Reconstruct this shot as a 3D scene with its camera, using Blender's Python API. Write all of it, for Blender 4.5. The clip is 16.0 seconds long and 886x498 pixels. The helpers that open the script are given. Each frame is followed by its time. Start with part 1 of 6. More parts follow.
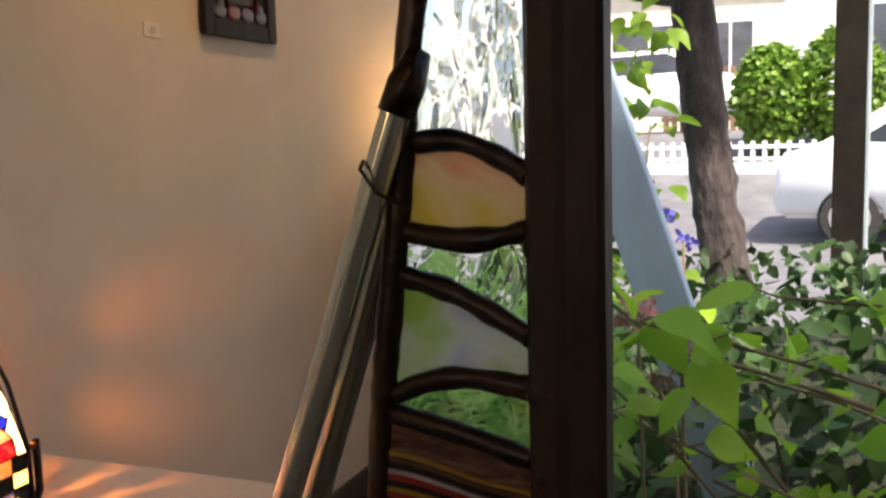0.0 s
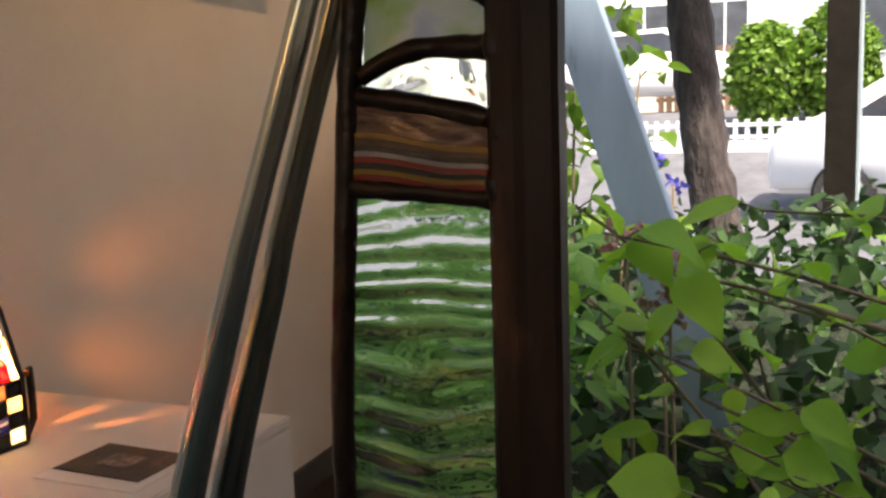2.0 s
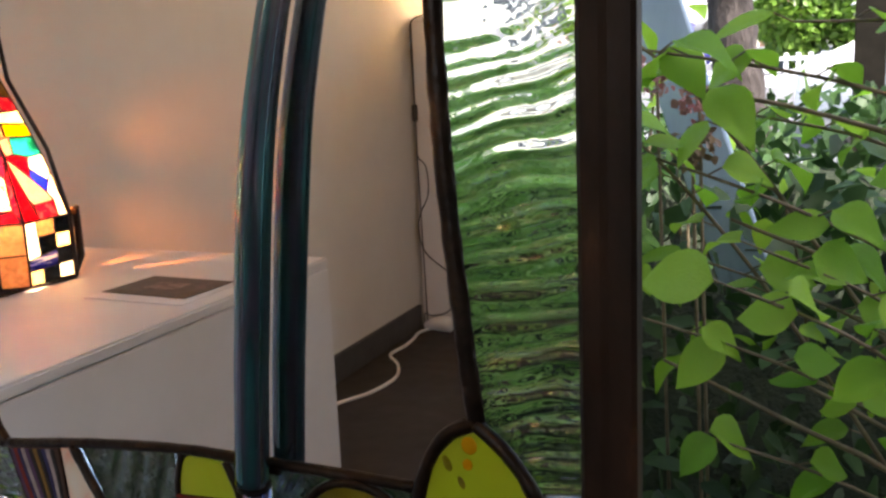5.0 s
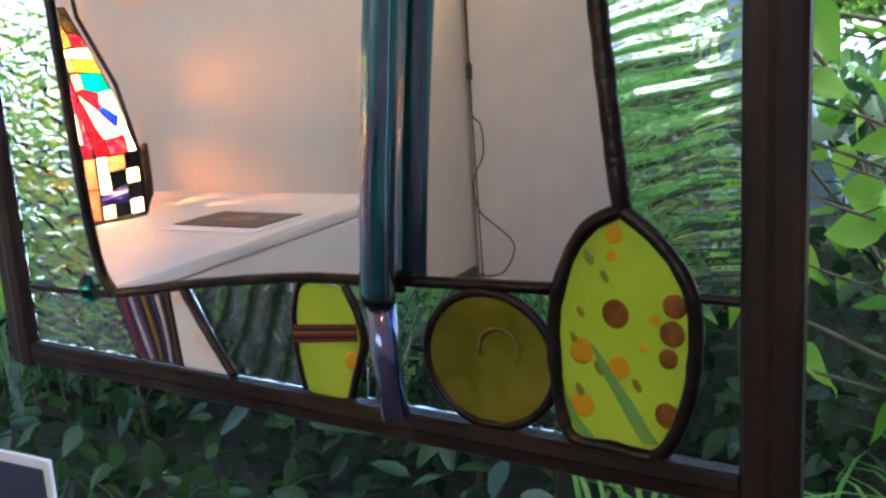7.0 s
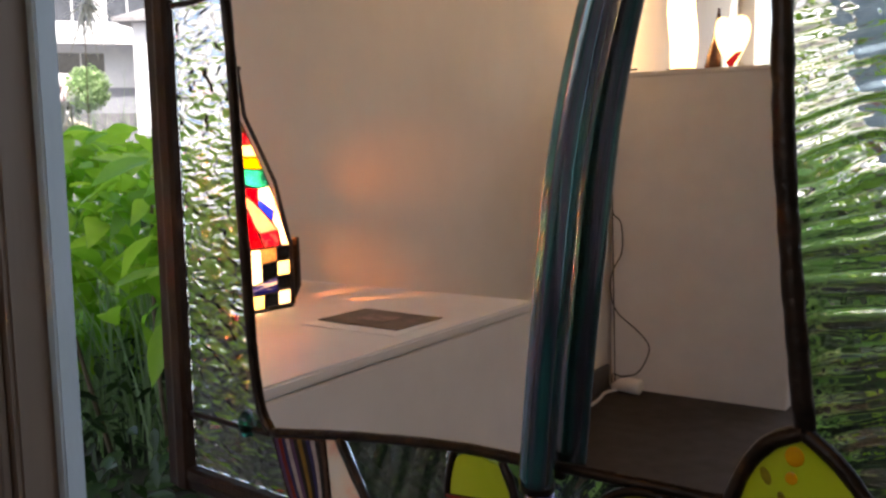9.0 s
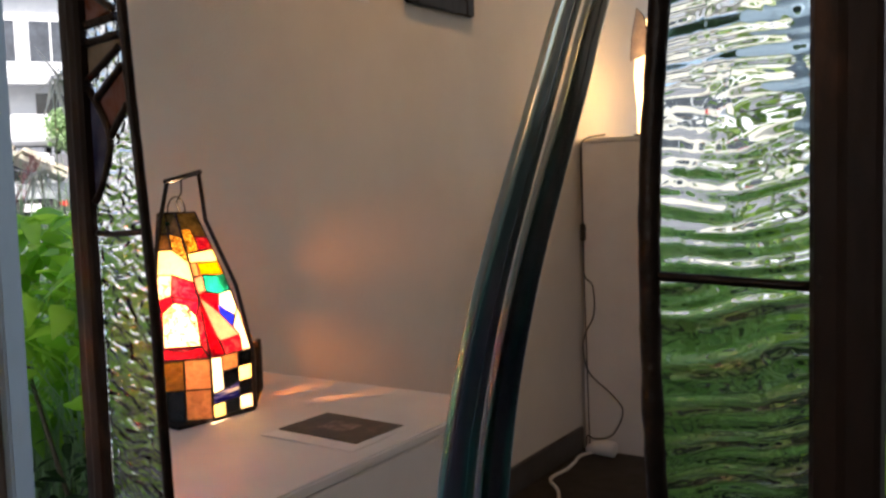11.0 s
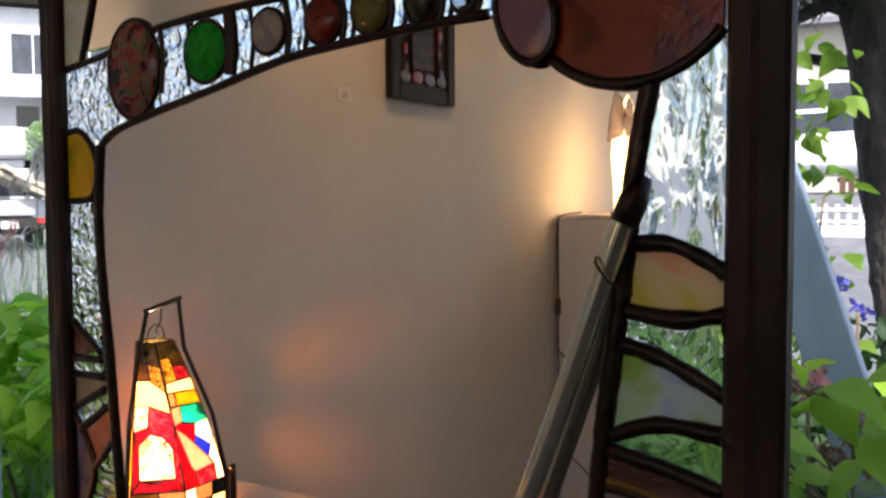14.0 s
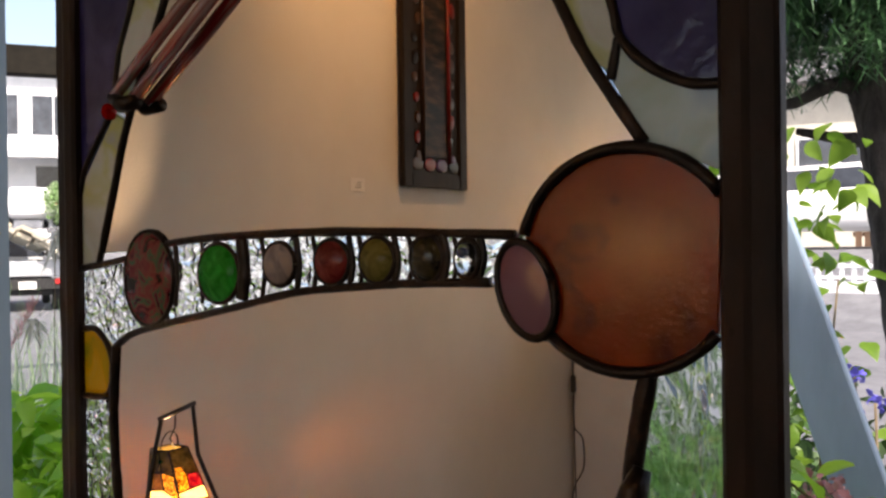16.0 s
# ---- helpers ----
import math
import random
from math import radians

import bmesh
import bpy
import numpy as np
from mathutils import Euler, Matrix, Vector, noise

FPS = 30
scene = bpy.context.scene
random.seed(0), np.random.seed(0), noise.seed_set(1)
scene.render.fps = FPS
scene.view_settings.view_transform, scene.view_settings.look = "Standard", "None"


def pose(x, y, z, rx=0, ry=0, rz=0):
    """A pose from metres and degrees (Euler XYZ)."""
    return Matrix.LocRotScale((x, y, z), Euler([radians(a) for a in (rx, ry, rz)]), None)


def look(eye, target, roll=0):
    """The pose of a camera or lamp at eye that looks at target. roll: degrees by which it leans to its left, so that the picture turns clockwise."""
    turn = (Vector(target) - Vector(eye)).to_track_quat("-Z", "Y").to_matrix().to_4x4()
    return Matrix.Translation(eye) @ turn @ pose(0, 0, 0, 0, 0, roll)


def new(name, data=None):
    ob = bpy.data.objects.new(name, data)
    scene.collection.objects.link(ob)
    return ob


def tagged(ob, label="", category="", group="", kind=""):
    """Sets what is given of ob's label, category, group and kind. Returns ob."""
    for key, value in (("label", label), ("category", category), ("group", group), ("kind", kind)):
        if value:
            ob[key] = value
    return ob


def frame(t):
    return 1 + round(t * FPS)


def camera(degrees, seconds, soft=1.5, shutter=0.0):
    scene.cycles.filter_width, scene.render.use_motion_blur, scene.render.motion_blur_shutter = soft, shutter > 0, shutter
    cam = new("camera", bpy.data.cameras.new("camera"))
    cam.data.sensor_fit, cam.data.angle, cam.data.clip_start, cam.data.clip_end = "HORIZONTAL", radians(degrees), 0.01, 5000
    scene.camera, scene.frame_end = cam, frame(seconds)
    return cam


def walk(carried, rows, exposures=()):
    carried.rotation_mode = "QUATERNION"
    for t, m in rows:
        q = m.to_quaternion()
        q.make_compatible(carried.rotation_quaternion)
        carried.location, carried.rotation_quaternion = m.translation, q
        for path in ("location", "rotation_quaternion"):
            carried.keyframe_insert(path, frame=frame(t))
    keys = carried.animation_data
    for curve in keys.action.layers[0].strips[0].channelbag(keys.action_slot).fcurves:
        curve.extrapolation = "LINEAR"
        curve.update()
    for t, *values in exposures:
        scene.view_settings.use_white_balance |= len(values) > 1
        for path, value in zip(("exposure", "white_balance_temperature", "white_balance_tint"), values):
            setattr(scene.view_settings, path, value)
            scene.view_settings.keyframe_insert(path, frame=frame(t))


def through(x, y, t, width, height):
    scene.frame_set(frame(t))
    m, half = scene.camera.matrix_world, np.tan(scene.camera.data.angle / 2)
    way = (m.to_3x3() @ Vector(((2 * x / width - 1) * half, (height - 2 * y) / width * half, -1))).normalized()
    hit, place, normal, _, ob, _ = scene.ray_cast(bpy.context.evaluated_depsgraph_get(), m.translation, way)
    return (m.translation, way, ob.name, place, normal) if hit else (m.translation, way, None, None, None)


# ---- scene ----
cam = camera(51.0, 16.0, 2.6)
# seconds, x, y, z in metres, then yaw, pitch and roll in degrees
ROWS = [
    (0, 0.09342, -0.21804, 1.15922, 28.687, -6.957, -1.654),
    (0.5, 0.10034, -0.22138, 1.13358, 27.935, -8.016, -1.809),
    (1, 0.10872, -0.23428, 1.11822, 28.595, -7.197, -2.121),
    (1.5, 0.11506, -0.24466, 1.09699, 28.496, -7.214, -1.933),
    (2, 0.1100, -0.2340, 1.0735, 28.45, -7.85, -1.9),
    (2.5, 0.10754, -0.24958, 1.04835, 29.210, -8.671, -2.569),
    (3, 0.10670, -0.25476, 1.02245, 29.032, -8.757, -2.204),
    (3.5, 0.11209, -0.26432, 1.00024, 28.720, -7.915, -2.458),
    (4, 0.11598, -0.28000, 0.96879, 29.325, -9.064, -1.999),
    (6.5, 0.09999, -0.30393, 0.84375, 31.334, -11.640, -3.501),
    (7, 0.08111, -0.31359, 0.83380, 32.834, -11.835, -3.473),
    (7.5, 0.06537, -0.32485, 0.82989, 35.503, -10.111, -2.789),
    (8, 0.06477, -0.32792, 0.84171, 38.570, -8.269, -1.996),
    (8.5, 0.06575, -0.32122, 0.85574, 40.126, -7.383, -1.660),
    (9, 0.06535, -0.31563, 0.87697, 40.715, -6.668, -1.081),
    (9.5, 0.07183, -0.30428, 0.90280, 40.771, -5.350, -1.376),
    (12, 0.09856, -0.28960, 1.05893, 38.657, -4.869, -0.937),
    (12.5, 0.09978, -0.29543, 1.10100, 38.090, -4.786, 0.224),
    (13, 0.10714, -0.30276, 1.13145, 38.127, -3.222, 0.400),
    (13.5, 0.11445, -0.30618, 1.15217, 38.424, -3.385, 0.289),
    (14, 0.11713, -0.30185, 1.17672, 38.324, -3.591, -0.298),
    (14.5, 0.12326, -0.30382, 1.20326, 38.557, -2.635, 0.216),
    (15, 0.12204, -0.30782, 1.22627, 39.216, -2.271, -0.502),
    (15.5, 0.12278, -0.30794, 1.24664, 39.354, -1.263, -0.594),
    (16, 0.12517, -0.30406, 1.26171, 39.212, -0.298, -0.781),
]
# the clip's camera opens up and cools down while it looks into the dark lower part
EXPOSURES = [(0, 1.4, 7500, 15), (4.0, 1.5, 7600, 15), (6.5, 2.6, 5500, 7), (7.5, 2.6, 5950, 9), (8.0, 2.15, 6500, 12), (8.5, 1.7, 6950, 15), (9.0, 1.6, 7200, 16), (9.7, 1.3, 7200, 15), (12.0, 1.2, 6500, 12), (14.0, 1.15, 6500, 12), (16.0, 1.2, 7300, 16)]
walk(cam, [(t, pose(x, y, z, 0, 0, yaw) @ pose(0, 0, 0, 90 + pitch) @ pose(0, 0, 0, 0, 0, roll)) for t, x, y, z, yaw, pitch, roll in ROWS], EXPOSURES)

# ---- light ----
world = bpy.data.worlds.new("sky")
scene.world = world
world.use_nodes = True
wn = world.node_tree
sky = wn.nodes.new("ShaderNodeTexSky")
sky.sky_type, sky.sun_disc = "NISHITA", False
sky.sun_elevation, sky.sun_rotation = radians(54), radians(130)
sky.air_density, sky.dust_density = 1.0, 3.0
wn.links.new(sky.outputs[0], wn.nodes["Background"].inputs[0])
wn.nodes["Background"].inputs[1].default_value = 0.15
SUN_DIR = Vector((0.45, -0.38, 0.81))
sun_data = bpy.data.lights.new("sun", "SUN")
sun_data.energy, sun_data.angle, sun_data.color = 3.8, radians(1.0), (1.0, 0.98, 0.94)
sun_ob = new("sun", sun_data)
sun_ob.matrix_world = look(SUN_DIR * 20, (0, 0, 0))


def lamp(name, kind, at, energy, colour, size=0.05, target=None, spot=60):
    data = bpy.data.lights.new(name, kind)
    data.energy, data.color = energy, colour
    if kind == "AREA":
        data.size = size
    else:
        data.shadow_soft_size = size
    if kind == "SPOT":
        data.spot_size, data.spot_blend = radians(spot), 0.9
    ob = new(name, data)
    ob.matrix_world = look(at, target) if target else Matrix.Translation(at)
    return ob


WARM = (1.0, 0.53, 0.21)
# the gallery's ceiling spots wash the side wall and the glass works from above
lamp("ceiling_spot_wall", "SPOT", (-0.90, -1.20, 2.38), 11.2, WARM, 0.06, (-1.5, -1.45, 1.95), 110)
lamp("ceiling_spot_room", "SPOT", (0.55, -1.2, 2.35), 9, WARM, 0.06, (-0.7, -0.9, 0.5), 85)


# ---- materials ----
def mat(name):
    m = bpy.data.materials.new(name)
    m.use_nodes = True
    return m, m.node_tree, m.node_tree.nodes["Principled BSDF"]


def coords(nt, scale=(1, 1, 1)):
    tc, mp = nt.nodes.new("ShaderNodeTexCoord"), nt.nodes.new("ShaderNodeMapping")
    mp.inputs["Scale"].default_value = scale
    nt.links.new(tc.outputs["Object"], mp.inputs["Vector"])
    return mp.outputs[0]


def noise_tex(nt, vec, scale, detail=3.0, rough=0.55, distortion=0.0):
    n = nt.nodes.new("ShaderNodeTexNoise")
    n.inputs["Scale"].default_value, n.inputs["Detail"].default_value = scale, detail
    n.inputs["Roughness"].default_value, n.inputs["Distortion"].default_value = rough, distortion
    nt.links.new(vec, n.inputs["Vector"])
    return n.outputs["Fac"]


def ramp(nt, fac, stops):
    r = nt.nodes.new("ShaderNodeValToRGB")
    el = r.color_ramp.elements
    while len(el) < len(stops):
        el.new(0.5)
    for e, (p, c) in zip(el, stops):
        e.position, e.color = p, (*c, 1)
    nt.links.new(fac, r.inputs[0])
    return r.outputs[0]


def bump(nt, height, distance, strength=1.0, chain=None):
    b = nt.nodes.new("ShaderNodeBump")
    b.inputs["Strength"].default_value, b.inputs["Distance"].default_value = strength, distance
    nt.links.new(height, b.inputs["Height"])
    if chain:
        nt.links.new(chain, b.inputs["Normal"])
    return b.outputs[0]


def surface(name, stops, scale=20, rough=0.6, metal=0.0, relief=0.0, fine=200, coat=0.0, stretch=(1, 1, 1), random=0.0):
    """A mottled solid surface: two scales of noise in the colour and a fine relief."""
    m, nt, b = mat(name)
    v = coords(nt, stretch)
    col = ramp(nt, noise_tex(nt, v, scale, 5, 0.6), stops)
    if random:
        info, hsv = nt.nodes.new("ShaderNodeObjectInfo"), nt.nodes.new("ShaderNodeHueSaturation")
        mr = nt.nodes.new("ShaderNodeMapRange")
        mr.inputs["To Min"].default_value, mr.inputs["To Max"].default_value = 1 - random, 1 + random
        nt.links.new(info.outputs["Random"], mr.inputs[0])
        nt.links.new(mr.outputs[0], hsv.inputs["Value"])
        nt.links.new(col, hsv.inputs["Color"])
        col = hsv.outputs[0]
    nt.links.new(col, b.inputs["Base Color"])
    b.inputs["Metallic"].default_value, b.inputs["Coat Weight"].default_value = metal, coat
    rr = nt.nodes.new("ShaderNodeMapRange")
    rr.inputs["To Min"].default_value, rr.inputs["To Max"].default_value = rough * 0.8, min(1, rough * 1.25)
    nt.links.new(noise_tex(nt, v, scale * 3, 2), rr.inputs[0])
    nt.links.new(rr.outputs[0], b.inputs["Roughness"])
    if relief:
        nt.links.new(bump(nt, noise_tex(nt, v, fine, 3), relief), b.inputs["Normal"])
    return m


def clear_glass(name, tint, wave=0.0, wave_scale=26, lump=0.0, lump_scale=120, turn=(0, 0, 0), rough=0.0, distortion=5.0, fine=0.0, stretch=(1, 1, 1)):
    """Clear textured sheet glass: rolled ripples and / or hammered lumps."""
    m, nt, b = mat(name)
    b.inputs["Base Color"].default_value = (*tint, 1)
    b.inputs["Transmission Weight"].default_value, b.inputs["Roughness"].default_value = 1.0, rough
    b.inputs["IOR"].default_value = 1.5
    v, nrm = coords(nt, stretch), None
    v.node.inputs["Rotation"].default_value = [radians(a) for a in turn]
    if wave:
        w = nt.nodes.new("ShaderNodeTexWave")
        w.wave_type, w.bands_direction = "BANDS", "Z"
        w.inputs["Scale"].default_value, w.inputs["Distortion"].default_value = wave_scale, distortion
        w.inputs["Detail"].default_value, w.inputs["Detail Scale"].default_value = 1.0, 0.8
        nt.links.new(v, w.inputs["Vector"])
        nrm = bump(nt, w.outputs["Fac"], wave)
    if lump:
        nrm = bump(nt, noise_tex(nt, v, lump_scale, 1.5, 0.5, 0.6), lump, 1.0, nrm)
    if fine:
        nrm = bump(nt, noise_tex(nt, v, 420, 1.0), fine, 1.0, nrm)
    if nrm:
        nt.links.new(nrm, b.inputs["Normal"])
    return m


def opal(name, stops, scale=25, through=0.5, rough=0.12, relief=0.0006, stretch=(1, 1, 1), distortion=1.0, fine=90):
    """Opalescent glass: milky colour that lets part of the daylight through, with a glossy skin."""
    m, nt, b = mat(name)
    v = coords(nt, stretch)
    col = ramp(nt, noise_tex(nt, v, scale, 3, 0.5, distortion), stops)
    nt.links.new(col, b.inputs["Base Color"])
    b.inputs["Roughness"].default_value = rough
    nrm = bump(nt, noise_tex(nt, v, fine, 2), relief)
    nt.links.new(nrm, b.inputs["Normal"])
    tr, mix = nt.nodes.new("ShaderNodeBsdfTranslucent"), nt.nodes.new("ShaderNodeMixShader")
    nt.links.new(col, tr.inputs["Color"])
    mix.inputs[0].default_value = through
    nt.links.new(b.outputs[0], mix.inputs[1])
    nt.links.new(tr.outputs[0], mix.inputs[2])
    nt.links.new(mix.outputs[0], nt.nodes["Material Output"].inputs["Surface"])
    return m


def striped(name, colours, freq, rough=0.12, metal=0.0, along="u", through=0.0, distortion=0.0):
    """Drawn-glass stripes that run round (u) or along (v) the piece's own map."""
    m, nt, b = mat(name)
    uv, sep = nt.nodes.new("ShaderNodeUVMap"), nt.nodes.new("ShaderNodeSeparateXYZ")
    nt.links.new(uv.outputs[0], sep.inputs[0])
    comb, add = nt.nodes.new("ShaderNodeCombineXYZ"), nt.nodes.new("ShaderNodeMath")
    mul = nt.nodes.new("ShaderNodeMath")
    mul.operation, mul.inputs[1].default_value = "MULTIPLY", freq
    nt.links.new(sep.outputs[0 if along == "u" else 1], mul.inputs[0])
    slow = nt.nodes.new("ShaderNodeMath")
    slow.operation, slow.inputs[1].default_value = "MULTIPLY", 1.2
    nt.links.new(sep.outputs[1 if along == "u" else 0], slow.inputs[0])
    nt.links.new(mul.outputs[0], comb.inputs[0])
    nt.links.new(slow.outputs[0], comb.inputs[1])
    fac = noise_tex(nt, comb.outputs[0], 1.0, 2.0, 0.5, distortion)
    col = ramp(nt, fac, [(0.28 + 0.44 * i / max(1, len(colours) - 1), c) for i, c in enumerate(colours)])
    nt.links.new(col, b.inputs["Base Color"])
    b.inputs["Roughness"].default_value, b.inputs["Metallic"].default_value = rough, metal
    b.inputs["Coat Weight"].default_value, b.inputs["Coat Roughness"].default_value = 1.0, 0.03
    if through:
        tr, mix = nt.nodes.new("ShaderNodeBsdfTranslucent"), nt.nodes.new("ShaderNodeMixShader")
        nt.links.new(col, tr.inputs["Color"])
        mix.inputs[0].default_value = through
        nt.links.new(b.outputs[0], mix.inputs[1])
        nt.links.new(tr.outputs[0], mix.inputs[2])
        nt.links.new(mix.outputs[0], nt.nodes["Material Output"].inputs["Surface"])
    return m


def gem_glass(name, colour, rough=0.05, relief=0.0):
    m, nt, b = mat(name)
    v = coords(nt)
    b.inputs["Base Color"].default_value = (*colour, 1)
    b.inputs["Transmission Weight"].default_value, b.inputs["Roughness"].default_value = 1.0, rough
    b.inputs["IOR"].default_value = 1.45
    if relief:
        nt.links.new(bump(nt, noise_tex(nt, v, 140, 1.5), relief), b.inputs["Normal"])
    return m


def leafy(name, dark, light, through=0.45, scale=9, gloss=0.42):
    """Leaves: colour varies from leaf to leaf; thin enough to glow when lit from behind."""
    m, nt, b = mat(name)
    geo, info, add = nt.nodes.new("ShaderNodeNewGeometry"), nt.nodes.new("ShaderNodeObjectInfo"), nt.nodes.new("ShaderNodeMath")
    add.operation = "ADD"
    nt.links.new(geo.outputs["Random Per Island"], add.inputs[0])
    nt.links.new(info.outputs["Random"], add.inputs[1])
    fr = nt.nodes.new("ShaderNodeMath")
    fr.operation = "FRACT"
    nt.links.new(add.outputs[0], fr.inputs[0])
    blend = nt.nodes.new("ShaderNodeMath")
    blend.operation, blend.inputs[1].default_value = "MULTIPLY_ADD", 0.75
    nz = noise_tex(nt, coords(nt), scale * 5, 3)
    quarter = nt.nodes.new("ShaderNodeMath")
    quarter.operation, quarter.inputs[1].default_value = "MULTIPLY", 0.3
    nt.links.new(nz, quarter.inputs[0])
    nt.links.new(fr.outputs[0], blend.inputs[0])
    nt.links.new(quarter.outputs[0], blend.inputs[2])
    mid = tuple((a + c) / 2 for a, c in zip(dark, light))
    col = ramp(nt, blend.outputs[0], [(0.05, dark), (0.5, mid), (0.95, light)])
    nt.links.new(col, b.inputs["Base Color"])
    b.inputs["Roughness"].default_value = gloss
    nt.links.new(bump(nt, nz, 0.002), b.inputs["Normal"])
    tr, mix = nt.nodes.new("ShaderNodeBsdfTranslucent"), nt.nodes.new("ShaderNodeMixShader")
    nt.links.new(col, tr.inputs["Color"])
    mix.inputs[0].default_value = through
    nt.links.new(b.outputs[0], mix.inputs[1])
    nt.links.new(tr.outputs[0], mix.inputs[2])
    nt.links.new(mix.outputs[0], nt.nodes["Material Output"].inputs["Surface"])
    return m


def glow(name, colour, strength):
    m, nt, b = mat(name)
    b.inputs["Base Color"].default_value = (*colour, 1)
    b.inputs["Emission Color"].default_value, b.inputs["Emission Strength"].default_value = (*colour, 1), strength
    return m


PAINT = surface("white_wall_paint", [(0.35, (0.70, 0.68, 0.64)), (0.65, (0.76, 0.74, 0.70))], 3, 0.75, 0, 0.0006, 160)
PLINTH_PAINT = surface("white_plinth_paint", [(0.3, (0.70, 0.69, 0.68)), (0.7, (0.78, 0.77, 0.76))], 7, 0.5, 0, 0.0003, 120)
FLOOR_M = surface("dark_concrete_floor", [(0.3, (0.014, 0.011, 0.009)), (0.7, (0.027, 0.021, 0.017))], 5, 0.6, 0, 0.0008, 90)
BASEBOARD_M = surface("dark_baseboard_paint", [(0.3, (0.05, 0.05, 0.052)), (0.7, (0.08, 0.08, 0.082))], 8, 0.5)
LEAD = surface("black_patina_solder", [(0.35, (0.012, 0.009, 0.008)), (0.62, (0.030, 0.020, 0.015)), (0.8, (0.11, 0.05, 0.025))], 60, 0.32, 0.75, 0.0008, 160)
FRAME_M = surface("brown_patina_frame", [(0.30, (0.009, 0.006, 0.005)), (0.60, (0.030, 0.016, 0.010)), (0.80, (0.13, 0.055, 0.026))], 28, 0.48, 0.25, 0.0008, 130, 0, (1, 1, 0.35))
FRAME_M.node_tree.nodes["Principled BSDF"].inputs["Specular IOR Level"].default_value = 0.25
PANEL_WOOD = surface("dark_brown_frame_wood", [(0.3, (0.009, 0.006, 0.004)), (0.7, (0.024, 0.015, 0.010))], 20, 0.55, 0, 0.0006, 90, 0, (1, 1, 0.2))
PANEL_WOOD.node_tree.nodes["Principled BSDF"].inputs["Specular IOR Level"].default_value = 0.2
SILVER, _nt, _b = mat("silvered_mirror")
_b.inputs["Base Color"].default_value, _b.inputs["Metallic"].default_value, _b.inputs["Roughness"].default_value = (0.90, 0.90, 0.88, 1), 1.0, 0.0
RIPPLE = clear_glass("rippled_water_glass", (0.88, 0.95, 0.94), 0.0028, 25, 0.0009, 62, (0, 6, 0), 0.03, 3.8)
RIPPLE_B = clear_glass("rippled_water_glass_slanted", (0.93, 0.98, 0.95), 0.0031, 24, 0.0006, 75, (0, 14, 0), 0.03, 4.6)
HAMMER = clear_glass("hammered_clear_glass", (0.95, 0.98, 0.97), 0, 34, 0.0030, 78, (0, 8, 0), 0.02, 9.0, 0.0, (0.8, 1, 1.7))
SHARDS = clear_glass("shard_textured_clear_glass", (0.82, 0.89, 0.93), 0, 0, 0.0046, 70, (0, 14, 0), 0.02, 5, 0.0001, (1.3, 1, 0.5))
BARK = clear_glass("granite_clear_glass", (0.95, 0.98, 0.98), 0, 0, 0.0030, 130, (0, 0, 0), 0.0, 5, 0.0003)
SEEDY = clear_glass("wavy_clear_glass", (0.93, 0.98, 0.96), 0.0012, 20, 0.0012, 60, (0, 65, 0))
NAVY = opal("navy_opal_glass", [(0.3, (0.035, 0.032, 0.13)), (0.7, (0.10, 0.09, 0.27))], 22, 0.35)
PALE = opal("pale_opal_glass", [(0.25, (0.62, 0.60, 0.52)), (0.45, (0.72, 0.72, 0.66)), (0.62, (0.62, 0.62, 0.26)), (0.8, (0.50, 0.50, 0.66))], 26, 0.42)
PALE_BLUE = opal("pale_blue_opal_glass", [(0.25, (0.50, 0.58, 0.46)), (0.5, (0.66, 0.74, 0.72)), (0.75, (0.40, 0.54, 0.68))], 24, 0.40)
PEACH = opal("peach_yellow_opal_glass", [(0.26, (0.86, 0.34, 0.22)), (0.42, (0.84, 0.70, 0.46)), (0.58, (0.76, 0.62, 0.13)), (0.8, (0.80, 0.72, 0.42))], 24, 0.5, 0.05, 0.0005)
BLUEGREEN = opal("blue_green_opal_glass", [(0.28, (0.34, 0.40, 0.66)), (0.45, (0.66, 0.71, 0.68)), (0.62, (0.40, 0.58, 0.14)), (0.85, (0.70, 0.76, 0.66))], 24, 0.5, 0.05, 0.0005)
AMBER = opal("amber_art_glass", [(0.34, (0.09, 0.006, 0.003)), (0.44, (0.28, 0.040, 0.008)), (0.75, (0.38, 0.065, 0.012))], 30, 0.34, 0.05, 0.00019, (1, 1, 1), 0.4, 380)
AMBER.node_tree.nodes["Principled BSDF"].inputs["Specular IOR Level"].default_value = 0.40
MAUVE = opal("mauve_glass", [(0.3, (0.30, 0.14, 0.20)), (0.7, (0.42, 0.22, 0.27))], 20, 0.4)
EGG = opal("yellow_green_fused_glass", [(0.3, (0.50, 0.58, 0.045)), (0.7, (0.62, 0.66, 0.08))], 14, 0.55, 0.08, 0.0004)
OLIVE = opal("olive_rondel_glass", [(0.3, (0.20, 0.17, 0.02)), (0.55, (0.30, 0.26, 0.03)), (0.75, (0.36, 0.30, 0.05))], 34, 0.6, 0.06, 0.0012, (1, 1, 1), 1.5, 70)
YELLOW = opal("yellow_amber_glass", [(0.3, (0.45, 0.42, 0.03)), (0.5, (0.80, 0.50, 0.02)), (0.75, (0.78, 0.58, 0.08))], 40, 0.6)
SPOT_BROWN = opal("brown_fused_spot", [(0.3, (0.20, 0.07, 0.015)), (0.7, (0.36, 0.15, 0.03))], 120, 0.4)
